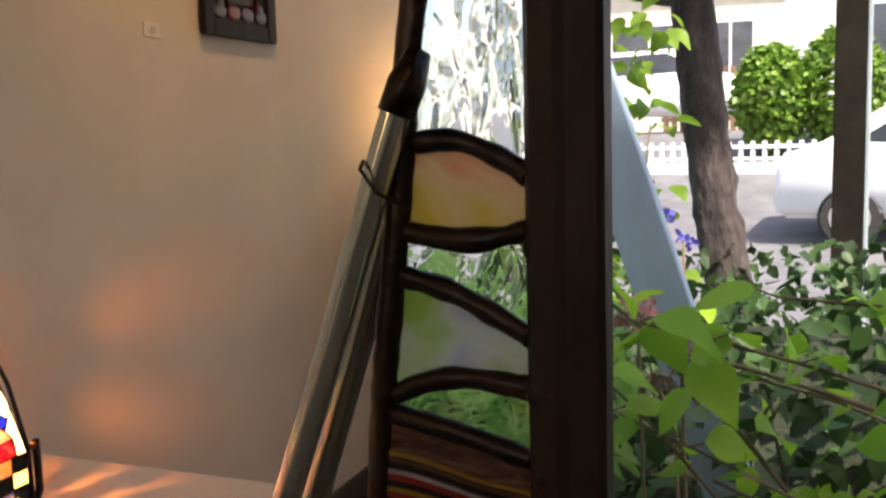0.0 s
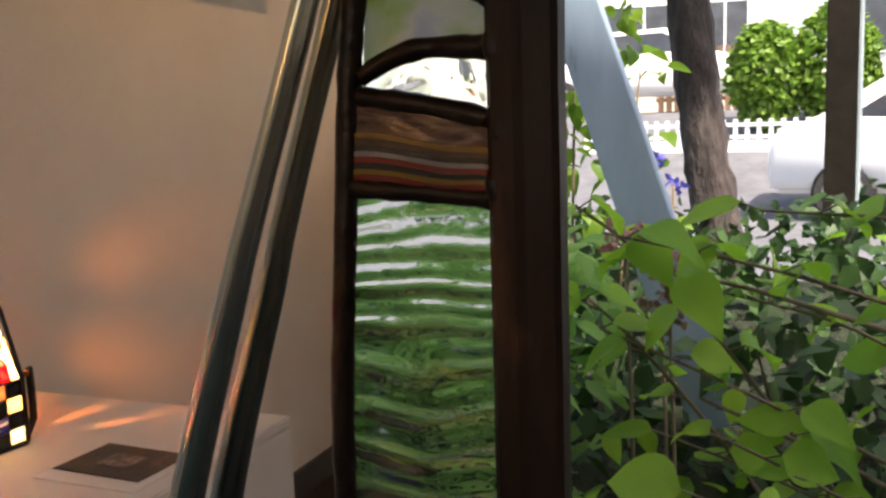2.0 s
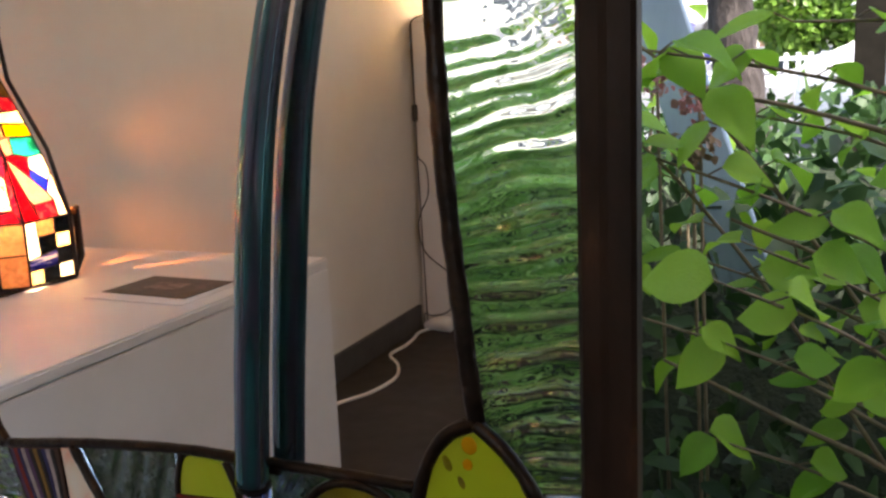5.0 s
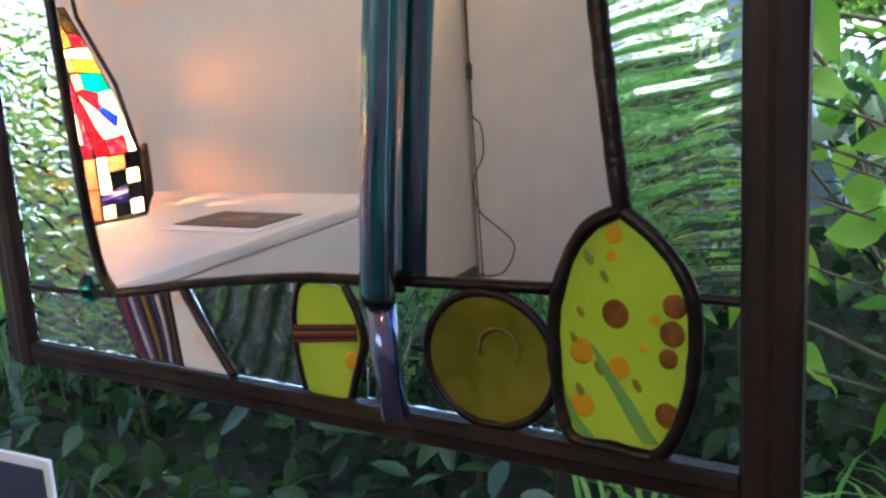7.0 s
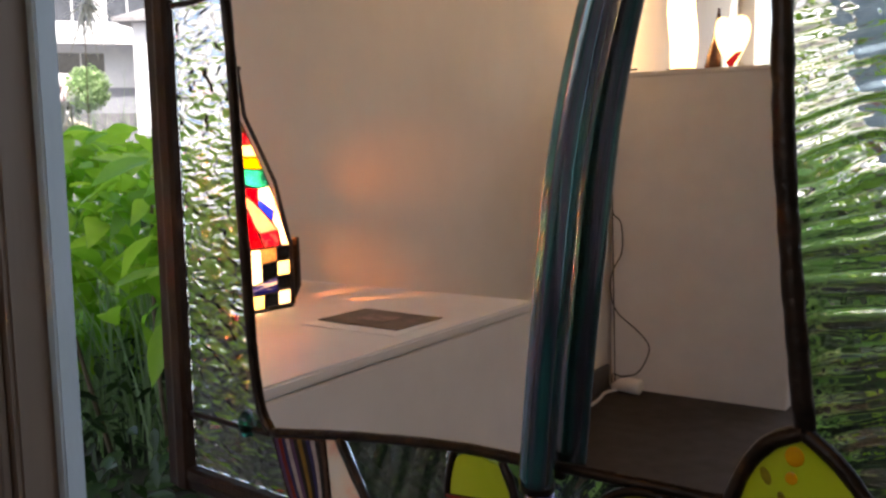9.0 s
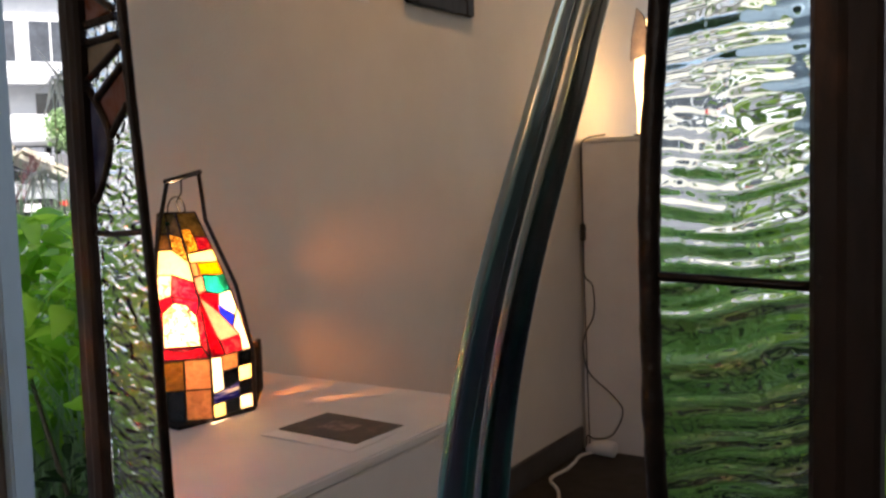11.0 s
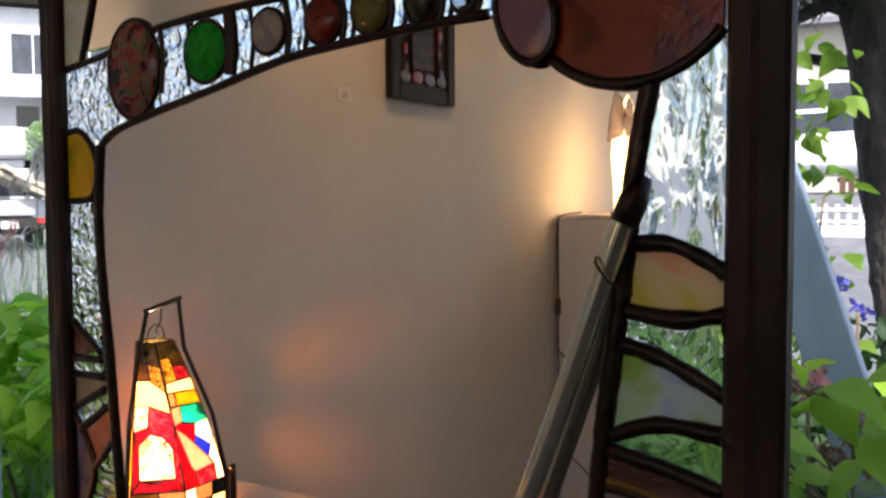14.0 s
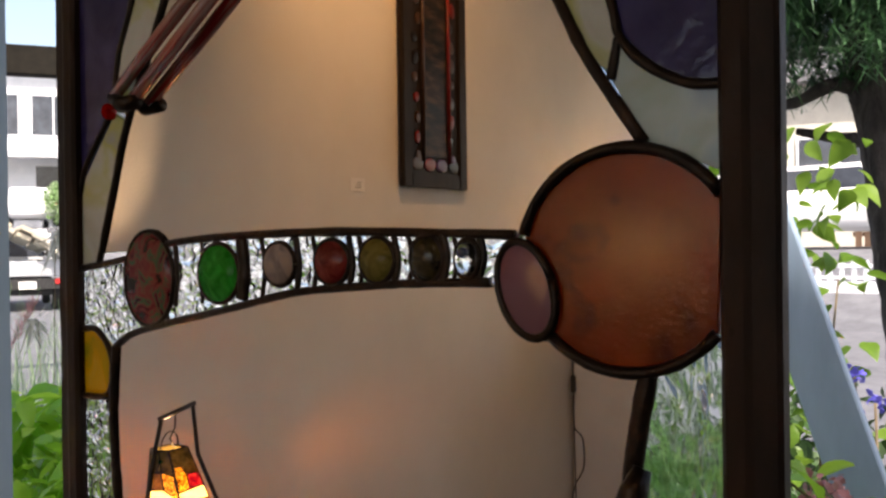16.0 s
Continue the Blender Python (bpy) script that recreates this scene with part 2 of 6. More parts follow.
SPOT_FAINT = opal("olive_fused_fleck", [(0.3, (0.30, 0.27, 0.03)), (0.7, (0.42, 0.38, 0.04))], 150, 0.5)
SPOT_ORANGE = opal("orange_fused_spot", [(0.3, (0.85, 0.40, 0.01)), (0.7, (0.88, 0.52, 0.02))], 80, 0.5)
STRIPE_TEAL = opal("teal_fused_stripe", [(0.3, (0.34, 0.55, 0.10)), (0.7, (0.30, 0.56, 0.20))], 80, 0.5)
WHITE_OPAL = opal("white_peach_opal_glass", [(0.3, (0.85, 0.42, 0.30)), (0.48, (0.86, 0.76, 0.64)), (0.7, (0.86, 0.84, 0.78))], 34, 0.5)
STRIPE = {}
for _key, _c in (("violet", (0.14, 0.07, 0.20)), ("red", (0.30, 0.025, 0.02)), ("grey", (0.42, 0.38, 0.42)), ("black", (0.012, 0.010, 0.014)), ("blue", (0.03, 0.03, 0.16)), ("ochre", (0.34, 0.20, 0.03)), ("brown", (0.10, 0.05, 0.03)), ("white", (0.62, 0.58, 0.62))):
    STRIPE[_key] = opal("fused_stripe_" + _key, [(0.3, tuple(v * 0.7 for v in _c)), (0.7, _c)], 120, 0.32, 0.28)
BROWN_ART = opal("mottled_brown_art_glass", [(0.3, (0.05, 0.022, 0.018)), (0.55, (0.13, 0.07, 0.055)), (0.75, (0.22, 0.13, 0.11))], 90, 0.3, 0.12, 0.0006, (1, 1, 3))


def drawn_tube(name, upper, lower, freq):
    """Iridescent drawn glass: fine lengthwise stripes, silvery olive above that turns to deep teal below."""
    m, nt, b = mat(name)
    uv, sep = nt.nodes.new("ShaderNodeUVMap"), nt.nodes.new("ShaderNodeSeparateXYZ")
    nt.links.new(uv.outputs[0], sep.inputs[0])
    comb = nt.nodes.new("ShaderNodeCombineXYZ")
    for k, (axis, times) in enumerate(((0, freq), (1, 0.5))):
        mul = nt.nodes.new("ShaderNodeMath")
        mul.operation, mul.inputs[1].default_value = "MULTIPLY", times
        nt.links.new(sep.outputs[axis], mul.inputs[0])
        nt.links.new(mul.outputs[0], comb.inputs[k])
    fac = noise_tex(nt, comb.outputs[0], 1.0, 3.0, 0.6, 0.2)
    sides = [ramp(nt, fac, [(0.28 + 0.44 * i / (len(c) - 1), v) for i, v in enumerate(c)]) for c in (upper, lower)]
    turn, mix = nt.nodes.new("ShaderNodeMapRange"), nt.nodes.new("ShaderNodeMix")
    turn.inputs["From Min"].default_value, turn.inputs["From Max"].default_value = 0.8, 2.1
    nt.links.new(sep.outputs[1], turn.inputs[0])
    mix.data_type = "RGBA"
    nt.links.new(turn.outputs[0], mix.inputs[0])
    nt.links.new(sides[0], mix.inputs[6])
    nt.links.new(sides[1], mix.inputs[7])
    nt.links.new(mix.outputs[2], b.inputs["Base Color"])
    b.inputs["Roughness"].default_value, b.inputs["Metallic"].default_value = 0.13, 0.75
    b.inputs["Coat Weight"].default_value, b.inputs["Coat Roughness"].default_value = 1.0, 0.03
    return m


TEAL_BANDS = [(0.014, 0.15, 0.18), (0.05, 0.25, 0.29), (0.14, 0.13, 0.23), (0.012, 0.13, 0.17), (0.05, 0.32, 0.34), (0.11, 0.18, 0.26)]
TUBE = drawn_tube("iridescent_drawn_tube_glass", [(0.46, 0.48, 0.38), (0.74, 0.72, 0.56), (0.38, 0.46, 0.44), (0.80, 0.73, 0.54)], TEAL_BANDS, 5)
TUBE_END = drawn_tube("violet_teal_tube_glass", [(0.15, 0.11, 0.24), (0.04, 0.17, 0.23), (0.24, 0.17, 0.30), (0.03, 0.05, 0.28), (0.04, 0.22, 0.26)], TEAL_BANDS, 6)
# red canes: the pale tone among the stripes stands in for white highlights
RED_TUBE = striped("red_cane_glass", [(0.18, 0.006, 0.009), (0.42, 0.02, 0.02), (0.52, 0.34, 0.30), (0.22, 0.008, 0.01)], 6, 0.08, 0.0, "u", 0.2, 0.3)
GREEN_GEM = opal("emerald_nugget_glass", [(0.3, (0.008, 0.36, 0.03)), (0.7, (0.05, 0.78, 0.12))], 130, 0.72, 0.04, 0.002)
TEAL_GEM = gem_glass("teal_nugget_glass", (0.03, 0.50, 0.33), 0.03, 0.001)
CLEAR_GEM = gem_glass("faceted_clear_glass", (0.96, 0.90, 0.84), 0.02, 0.0012)
PEARL_GEM = opal("pearly_pink_nugget_glass", [(0.35, (0.38, 0.32, 0.31)), (0.5, (0.55, 0.46, 0.42)), (0.7, (0.66, 0.50, 0.38))], 110, 0.45, 0.05, 0.0012)
RED_GEM = opal("red_nugget_glass", [(0.3, (0.20, 0.01, 0.012)), (0.7, (0.42, 0.05, 0.04))], 160, 0.5)
OLIVE_GEM = opal("olive_nugget_glass", [(0.3, (0.18, 0.15, 0.03)), (0.7, (0.38, 0.32, 0.08))], 170, 0.5)
DARK_GEM = opal("dark_nugget_glass", [(0.3, (0.010, 0.010, 0.008)), (0.7, (0.06, 0.05, 0.02))], 160, 0.3)
MULTI = opal("mottled_millefiori_glass", [(0.36, (0.015, 0.008, 0.010)), (0.44, (0.30, 0.045, 0.06)), (0.53, (0.34, 0.10, 0.09)), (0.60, (0.08, 0.20, 0.11)), (0.66, (0.26, 0.05, 0.08)), (0.72, (0.03, 0.01, 0.015))], 85, 0.40)
DARK_BLUE = opal("slate_blue_glass", [(0.3, (0.04, 0.05, 0.12)), (0.7, (0.12, 0.13, 0.22))], 40, 0.35)
TAN = opal("tan_glass", [(0.3, (0.26, 0.20, 0.14)), (0.7, (0.38, 0.32, 0.24))], 40, 0.35)
RUST = opal("rust_mauve_glass", [(0.3, (0.20, 0.06, 0.03)), (0.7, (0.28, 0.18, 0.18))], 60, 0.35)
BLACK_M = surface("black_metal", [(0.3, (0.010, 0.009, 0.008)), (0.7, (0.03, 0.022, 0.018))], 50, 0.45, 0.4)
CORD_M = surface("dark_grey_cord", [(0.3, (0.04, 0.04, 0.04)), (0.7, (0.07, 0.07, 0.07))], 50, 0.5)
WHITE_PLASTIC = surface("white_plastic", [(0.3, (0.72, 0.72, 0.70)), (0.7, (0.80, 0.80, 0.78))], 40, 0.35)
PAPER = surface("white_paper", [(0.3, (0.78, 0.77, 0.75)), (0.7, (0.84, 0.83, 0.81))], 30, 0.7)
CARD_M = surface("dark_printed_card", [(0.35, (0.012, 0.010, 0.010)), (0.55, (0.03, 0.018, 0.016)), (0.72, (0.14, 0.07, 0.06)), (0.85, (0.35, 0.25, 0.20))], 28, 0.35)
NAVY_CARD = surface("dark_navy_print", [(0.35, (0.010, 0.010, 0.022)), (0.65, (0.035, 0.030, 0.06))], 12, 0.3)
WOOD_BEIGE = surface("beige_painted_wood", [(0.3, (0.095, 0.070, 0.050)), (0.7, (0.14, 0.105, 0.078))], 14, 0.55, 0, 0.0006, 60, 0, (1, 1, 0.08))
BLUE_PAINT = surface("weathered_pale_blue_paint", [(0.30, (0.18, 0.22, 0.235)), (0.42, (0.28, 0.345, 0.37)), (0.75, (0.33, 0.40, 0.43))], 16, 0.6, 0, 0.0008, 90, 0, (1, 1, 0.25))

# ---- building helpers ----
def thing(name, at, label, category, yaw=0.0, kind="", group=""):
    ob = new(name)
    ob.empty_display_size = 0.05
    ob.matrix_basis = pose(*at, 0, 0, yaw)
    return tagged(ob, label, category, group, kind)


def part(name, bm, material, parent=None, label="", kind="", smooth=False):
    me = bpy.data.meshes.new(name)
    if smooth:
        for f in bm.faces:
            f.smooth = True
    bm.to_mesh(me)
    bm.free()
    me.materials.append(material)
    ob = new(name, me)
    if parent:
        ob.parent = parent
    return tagged(ob, label, kind=kind)


def box(lo, hi, bevel=0.0, into=None):
    bm = into or bmesh.new()
    c, s = (Vector(lo) + Vector(hi)) / 2, Vector(hi) - Vector(lo)
    made = bmesh.ops.create_cube(bm, size=1, matrix=Matrix.Translation(c) @ Matrix.Diagonal((*s, 1)))
    if bevel:
        edges = list({e for v in made["verts"] for e in v.link_edges})
        bmesh.ops.bevel(bm, geom=edges, offset=bevel, segments=2, affect="EDGES")
    return bm


def rounded(points, closed=True, steps=5):
    """A smooth curve (Catmull-Rom) through a few control points."""
    p, n, out = [Vector(q) for q in points], len(points), []
    for i in range(n if closed else n - 1):
        if closed:
            a, b, c, d = p[i - 1], p[i], p[(i + 1) % n], p[(i + 2) % n]
        else:
            a, b, c, d = p[max(i - 1, 0)], p[i], p[i + 1], p[min(i + 2, n - 1)]
        for k in range(steps):
            t = k / steps
            out.append(0.5 * (2 * b + (c - a) * t + (2 * a - 5 * b + 4 * c - d) * t * t + (3 * b - a - 3 * c + d) * t**3))
    if not closed:
        out.append(p[-1])
    return out


def slab(outline, y0, y1, edge=0.0006):
    """A flat sheet with the given outline in x and z, from y0 (front) to y1, its front arris rounded; u runs across, v up."""
    bm = bmesh.new()
    xs, zs = [q[0] for q in outline], [q[1] for q in outline]
    cx, cz = sum(xs) / len(xs), sum(zs) / len(zs)
    rings = []
    for y, inset in ((y1, 0), (y0 + edge, 0), (y0, edge)):
        ring = []
        for x, z in outline:
            d = Vector((cx - x, cz - z))
            d = d.normalized() * inset if d.length else d
            ring.append(bm.verts.new((x + d.x, y, z + d.y)))
        rings.append(ring)
    n = len(outline)
    bm.faces.new(rings[0])
    bm.faces.new(rings[2][::-1])
    for a, b in zip(rings, rings[1:]):
        for i in range(n):
            bm.faces.new((a[i], b[i], b[(i + 1) % n], a[(i + 1) % n]))
    bmesh.ops.recalc_face_normals(bm, faces=bm.faces)
    uv = bm.loops.layers.uv.new("map")
    w, h = max(xs) - min(xs), max(zs) - min(zs)
    for f in bm.faces:
        for l in f.loops:
            l[uv].uv = ((l.vert.co.x - min(xs)) / w, (l.vert.co.z - min(zs)) / h)
    return bm


def dome(cx, cz, rx, rz, y, height, lean=0.0, rings=5, seg=28, back=0.002):
    """A glass nugget: a flat-backed oval lens that swells towards the room."""
    bm, loops = bmesh.new(), []
    c, s = math.cos(radians(lean)), math.sin(radians(lean))
    for k in range(rings + 1):
        a = k / rings * math.pi / 2
        r, h = math.cos(a), math.sin(a)
        if k == rings:
            loops.append([bm.verts.new((cx, y - height, cz))])
            continue
        loops.append([bm.verts.new((cx + r * (rx * math.cos(b) * c - rz * math.sin(b) * s), y - h * height,
                                    cz + r * (rx * math.cos(b) * s + rz * math.sin(b) * c))) for b in (2 * math.pi * i / seg for i in range(seg))])
    base = [bm.verts.new((v.co.x, y + back, v.co.z)) for v in loops[0]]
    bm.faces.new(base)
    for a, b in zip([base] + loops, loops):
        for i in range(seg):
            j = (i + 1) % seg
            bm.faces.new((a[i], a[j], b[j], b[i]) if len(b) > 1 else (a[i], a[j], b[0]))
    bmesh.ops.recalc_face_normals(bm, faces=bm.faces)
    return bm


def rod(points, radius, seg=16, squash=1.0, lumpy=0.0, caps=True, into=None):
    """A rod along points; radius is a number or one per point. u runs round it, v along it."""
    bm = into or bmesh.new()
    uv = bm.loops.layers.uv.get("map") or bm.loops.layers.uv.new("map")
    p, rings, far = [Vector(q) for q in points], [], [0.0]
    rad = radius if isinstance(radius, (list, tuple)) else [radius] * len(p)
    side = None
    for i, q in enumerate(p):
        d = (p[min(i + 1, len(p) - 1)] - p[max(i - 1, 0)]).normalized()
        ref = Vector((0, 1, 0)) if abs(d.y) < 0.9 else Vector((1, 0, 0))
        a = d.cross(ref).normalized()
        b = a.cross(d).normalized()
        if i:
            far.append(far[-1] + (q - p[i - 1]).length)
        k = 1 + lumpy * noise.noise(q * 160)
        rings.append([bm.verts.new(q + (a * math.cos(t) + b * math.sin(t) * squash) * rad[i] * k) for t in (2 * math.pi * j / seg for j in range(seg))])
    for i, (r0, r1) in enumerate(zip(rings, rings[1:])):
        for j in range(seg):
            f = bm.faces.new((r0[j], r0[(j + 1) % seg], r1[(j + 1) % seg], r1[j]))
            f.smooth = True
            for l, (u, v) in zip(f.loops, ((j, i), (j + 1, i), (j + 1, i + 1), (j, i + 1))):
                l[uv].uv = (u / seg, far[v] * 8)
    if caps:
        bm.faces.new(rings[0][::-1])
        bm.faces.new(rings[-1])
    bmesh.ops.recalc_face_normals(bm, faces=bm.faces)
    return bm


# ---- the room: its side wall is turned seven degrees from the hanging glass ----
YAW = -7.0
ROOM = pose(-1.29, 0, 0, 0, 0, YAW)


def in_room(x, y, z=0.0):
    return tuple(ROOM @ Vector((x, y, z)))


def structure(name, bm, material, label, category, m=ROOM):
    ob = part(name, bm, material)
    ob.matrix_basis = m
    return tagged(ob, label, category, kind="structure")


structure("floor", box((-0.3, -4.2, -0.12), (3.6, 0.42, 0)), FLOOR_M, "dark grey concrete gallery floor", "floor")
structure("ceiling", box((-0.3, -4.2, 2.5), (3.6, 0.30, 2.62)), PAINT, "plain white painted ceiling over the gallery", "ceiling")
structure("wall_side", box((-0.15, -4.2, 0), (0, 0.16, 2.5)), PAINT, "off-white painted gallery wall, washed by warm light", "wall")
structure("wall_far", box((3.45, -4.2, 0), (3.6, 0.42, 2.5)), PAINT, "plain white painted gallery wall", "wall")
# unseen block, its height chosen so its shadow covers the near garden
structure("unseen_shade_block", box((-0.3, -4.2, 2.624), (3.6, 0.34, 4.1)), PAINT, "unseen plain block over the gallery, added to shade the garden", "wall")
# back wall with a window opening behind the pedestal
bm = box((0, -4.2, 0), (3.45, -4.05, 0.98))
box((0, -4.2, 2.2), (3.45, -4.05, 2.5), 0, bm)
box((0, -4.2, 0.98), (0.07, -4.05, 2.2), 0, bm)
box((2.6, -4.2, 0.98), (3.45, -4.05, 2.2), 0, bm)
structure("wall_back", bm, PAINT, "white painted back wall with a bright window opening", "wall")
structure("baseboard", box((0.001, -2.50, 0), (0.014, -0.86, 0.085), 0.002), BASEBOARD_M, "dark grey baseboard along the white wall", "baseboard")
# window wall: low parapet, header, and the jambs
bm = box((-0.15, 0.16, 0), (0.0, 0.30, 2.5))
structure("wall_window_side", bm, PAINT, "white return of the wall beside the window", "wall")
W0 = Matrix.Identity(4)
structure("wall_window_low", box((-1.22, 0.12, 0), (2.3, 0.32, 0.30)), PAINT, "low white wall under the window", "wall", W0)
# head and far wall are unseen, brought in to hold back daylight
structure("wall_window_head", box((-1.22, 0.12, 1.78), (2.3, 0.32, 2.49)), PAINT, "unseen white wall over the window, set low to cut daylight", "wall", W0)
structure("wall_window_far", box((0.55, 0.12, 0.30), (2.3, 0.32, 1.78)), PAINT, "unseen white wall that narrows the window to cut daylight", "wall", W0)
win = thing("window_1", (0, 0.25, 0.30), "wide window with beige inner casing and pale blue outer sash", "window", 0, "structure")
bm = box((-1.262, -0.05, 0), (-1.215, 0.05, 1.48), 0.004)
part("casing", bm, WOOD_BEIGE, win, "beige painted wooden casing")
part("casing", box((-1.213, -0.03, 0), (-1.149, 0.028, 1.48), 0.006), WOOD_BEIGE, win, "beige painted wooden casing")
part("stop_bead", box((-1.180, -0.045, 0), (-1.168, -0.032, 1.48), 0.002), WOOD_BEIGE, win)
part("sash_frame", box((-1.147, 0.020, 0.02), (-1.124, 0.05, 1.46), 0.003), BLUE_PAINT, win, "pale blue painted sash stile")
part("sash_frame", box((-1.124, 0.0, 0.0), (0.55, 0.05, 0.03), 0.003), BLUE_PAINT, win, "pale blue painted bottom rail")
part("window_sill", box((-1.2, -0.21, -0.02), (0.55, -0.052, 0.0), 0.003), WOOD_BEIGE, win, "beige painted window sill")

# ---- the hanging stained-glass mirror ----
BX, BZ = -204.0, 667.0
panel = thing("stained_glass_mirror", (BX / 1000, 0, BZ / 1000), "tall mirror in dark metal frame with coloured stained glass border", "mirror")


def L(points):
    """Millimetres across and above the floor to the panel's own metres."""
    return [((x - BX) / 1000, (z - BZ) / 1000) for x, z in points]


def sheet(name, points, material, label="", smooth=False, y0=0.0, y1=0.003, lift=0.0):
    pts = rounded(L(points)) if smooth else [Vector(q) for q in L(points)]
    return part(name, slab([(q.x, q.y) for q in pts], y0 - lift, y1 - lift), material, panel, label)


def came(points, width=5.0, smooth=True, depth=0.8, y=-0.0005, name="lead_came", lumpy=0.16):
    pts = L(points)
    pts = rounded(pts, False, 7) if smooth else [Vector(q) for q in pts]
    return part(name, rod([(q.x, y, q.y) for q in pts], width / 2000, 10, depth, lumpy), LEAD, panel, smooth=True)


def nugget(cx, cz, rx, rz, material, label, height=5.0, lean=0.0, rim=True, name="glass_nugget"):
    (x, z), = L([(cx, cz)])
    ob = part(name, dome(x, z, rx / 1000, rz / 1000, -0.0005, height / 1000, lean), material, panel, label, smooth=True)
    if rim:
        ring = []
        c, s = math.cos(radians(lean)), math.sin(radians(lean))
        for i in range(25):
            a = 2 * math.pi * i / 24
            ring.append((x + (rx * math.cos(a) * c - rz * math.sin(a) * s) / 1000, -0.001, z + (rx * math.cos(a) * s + rz * math.sin(a) * c) / 1000))
        part("solder_rim", rod(ring, 0.0014, 8, 1.0, 0.18, False), LEAD, panel, smooth=True)
    return ob


def frame_bar(x0, x1, z0, z1, outer):
    """A frame bar: a raised inner strip, and an outer part that falls away."""
    bm = bmesh.new()
    (ax, az), (bx, bz) = L([(x0, z0), (x1, z1)])
    upright = (bz - az) > (bx - ax)
    prof = [(0, 0.003), (0, -0.0035), (0.10, -0.0055), (0.42, -0.0058), (0.55, -0.0048), (0.92, -0.0040), (1, -0.0025), (1, 0.003)]
    ends, rings = 40, []
    for k in range(ends + 1):
        t, ring = k / ends, []
        for u, y in prof:
            w = u if outer > 0 else 1 - u
            q = Vector((ax + (bx - ax) * w, y, az + (bz - az) * t)) if upright else Vector((ax + (bx - ax) * t, y, az + (bz - az) * w))
            ring.append(bm.verts.new(q + Vector((0, 0.0005 * noise.noise(q * 90), 0))))
        rings.append(ring)
    n = len(prof)
    for a, b in zip(rings, rings[1:]):
        for i in range(n):
            bm.faces.new((a[i], a[(i + 1) % n], b[(i + 1) % n], b[i]))
    bm.faces.new(rings[0])
    bm.faces.new(rings[-1][::-1])
    bmesh.ops.recalc_face_normals(bm, faces=bm.faces)
    part("frame_bar", bm, FRAME_M, panel, "dark brown patinated metal bar")


TOP = 1480
frame_bar(0, 20.5, 668, TOP + 14, 1)
frame_bar(-433, -410, 668, TOP + 14, -1)
frame_bar(-410, 0, 668, 682, -1)
frame_bar(-410, 0, TOP, TOP + 14, 1)
for x in (-395, -15):
    (hx, hz), = L([(x, TOP + 13)])
    part("hanging_wire", rod([(hx, 0.004, hz), (hx, 0.06, hz + 0.3), (hx, 0.119, 2.40 - BZ / 1000)], 0.0008, 6), BLACK_M, panel)

# edges of the two mirror sheets
left_low = [(-374, 1204), (-378, 1165), (-376, 1124), (-371, 1085), (-367, 1038), (-361, 980), (-356, 923), (-353, 850), (-350, 791), (-347, 754), (-342, 729), (-334, 718)]
right_low = [(-28, 1216), (-34, 1185), (-37, 1158), (-42, 1118), (-46, 1088), (-50, 1040), (-54, 985), (-54.5, 930), (-53, 880), (-50, 840), (-46, 800), (-43, 775)]
low = [(-334, 718), (-267, 729), (-203, 737), (-163, 739), (-128, 741), (-71, 743)]
band_top = [(-411, 1250), (-367, 1255), (-319, 1264), (-255, 1267.5), (-178, 1268), (-86, 1265)]
band_low = [(-374, 1204), (-357, 1212), (-320, 1220), (-270, 1229), (-217, 1239), (-171, 1243), (-137, 1245), (-98, 1246)]
left_up = [(-391, 1253), (-374, 1297), (-358, 1336), (-320, 1400), (-280, TOP)]
right_up = [(-29, 1297), (-52, 1331), (-64, 1354), (-90, 1402), (-130, TOP)]


def curve(pts):
    return [(q.x, q.y) for q in rounded(pts, False, 5)]


sheet("mirror_pane", curve(left_low)[:-1] + curve(low)[:-1] + [(-64, 743), (-61, 756), (-50, 769)] + curve(right_low[::-1]) + [(-60, 1219), (-98, 1246)] + curve(band_low[::-1])[1:-1], SILVER, "silvered mirror glass", y1=0.004)
sheet("mirror_pane", curve(band_top)[8:-1] + [(-86, 1263), (-76, 1272), (-60, 1288)] + [(x + 1.5, z) for x, z in curve(right_up)] + curve(left_up[::-1])[:-1], SILVER, "silvered mirror glass", y1=0.004)
came(left_low, 6)
came(right_low, 8)
came(low, 5)
came(band_top, 4.2)
came(band_low, 4.2)
came(left_up, 4.5)
came(right_up, 5)

# upper corners
sheet("glass_piece", [(-410, 1294), (-405, 1311), (-384, 1333), (-373, 1346), (-366, 1376), (-351, 1406), (-322, TOP), (-410, TOP)], NAVY, "navy blue opalescent glass")
came([(-411, 1296), (-405, 1311), (-384, 1333), (-373, 1346), (-366, 1376), (-351, 1406), (-322, TOP)], 4.2)
sheet("glass_piece", [(-371, 1350), (-364, 1377), (-349, 1406), (-320, TOP), (-282, TOP), (-321, 1400), (-347, 1357), (-360, 1338)], PALE, "pale streaky opalescent glass")
sheet("glass_piece", [(-372, 1342), (-406, 1306), (-410, 1294), (-410, 1252), (-392, 1254), (-375, 1298), (-361, 1336)], PALE, "pale streaky opalescent glass")
sheet("glass_piece", [(0, TOP), (0, 1316), (-12, 1317), (-27, 1325), (-38, 1336), (-42, 1351), (-58, 1400), (-80, TOP)], NAVY, "navy blue opalescent glass")
came([(0, 1315), (-12, 1316.5), (-27, 1324.5), (-38, 1336), (-42, 1351), (-58, 1400), (-80, TOP)], 4)
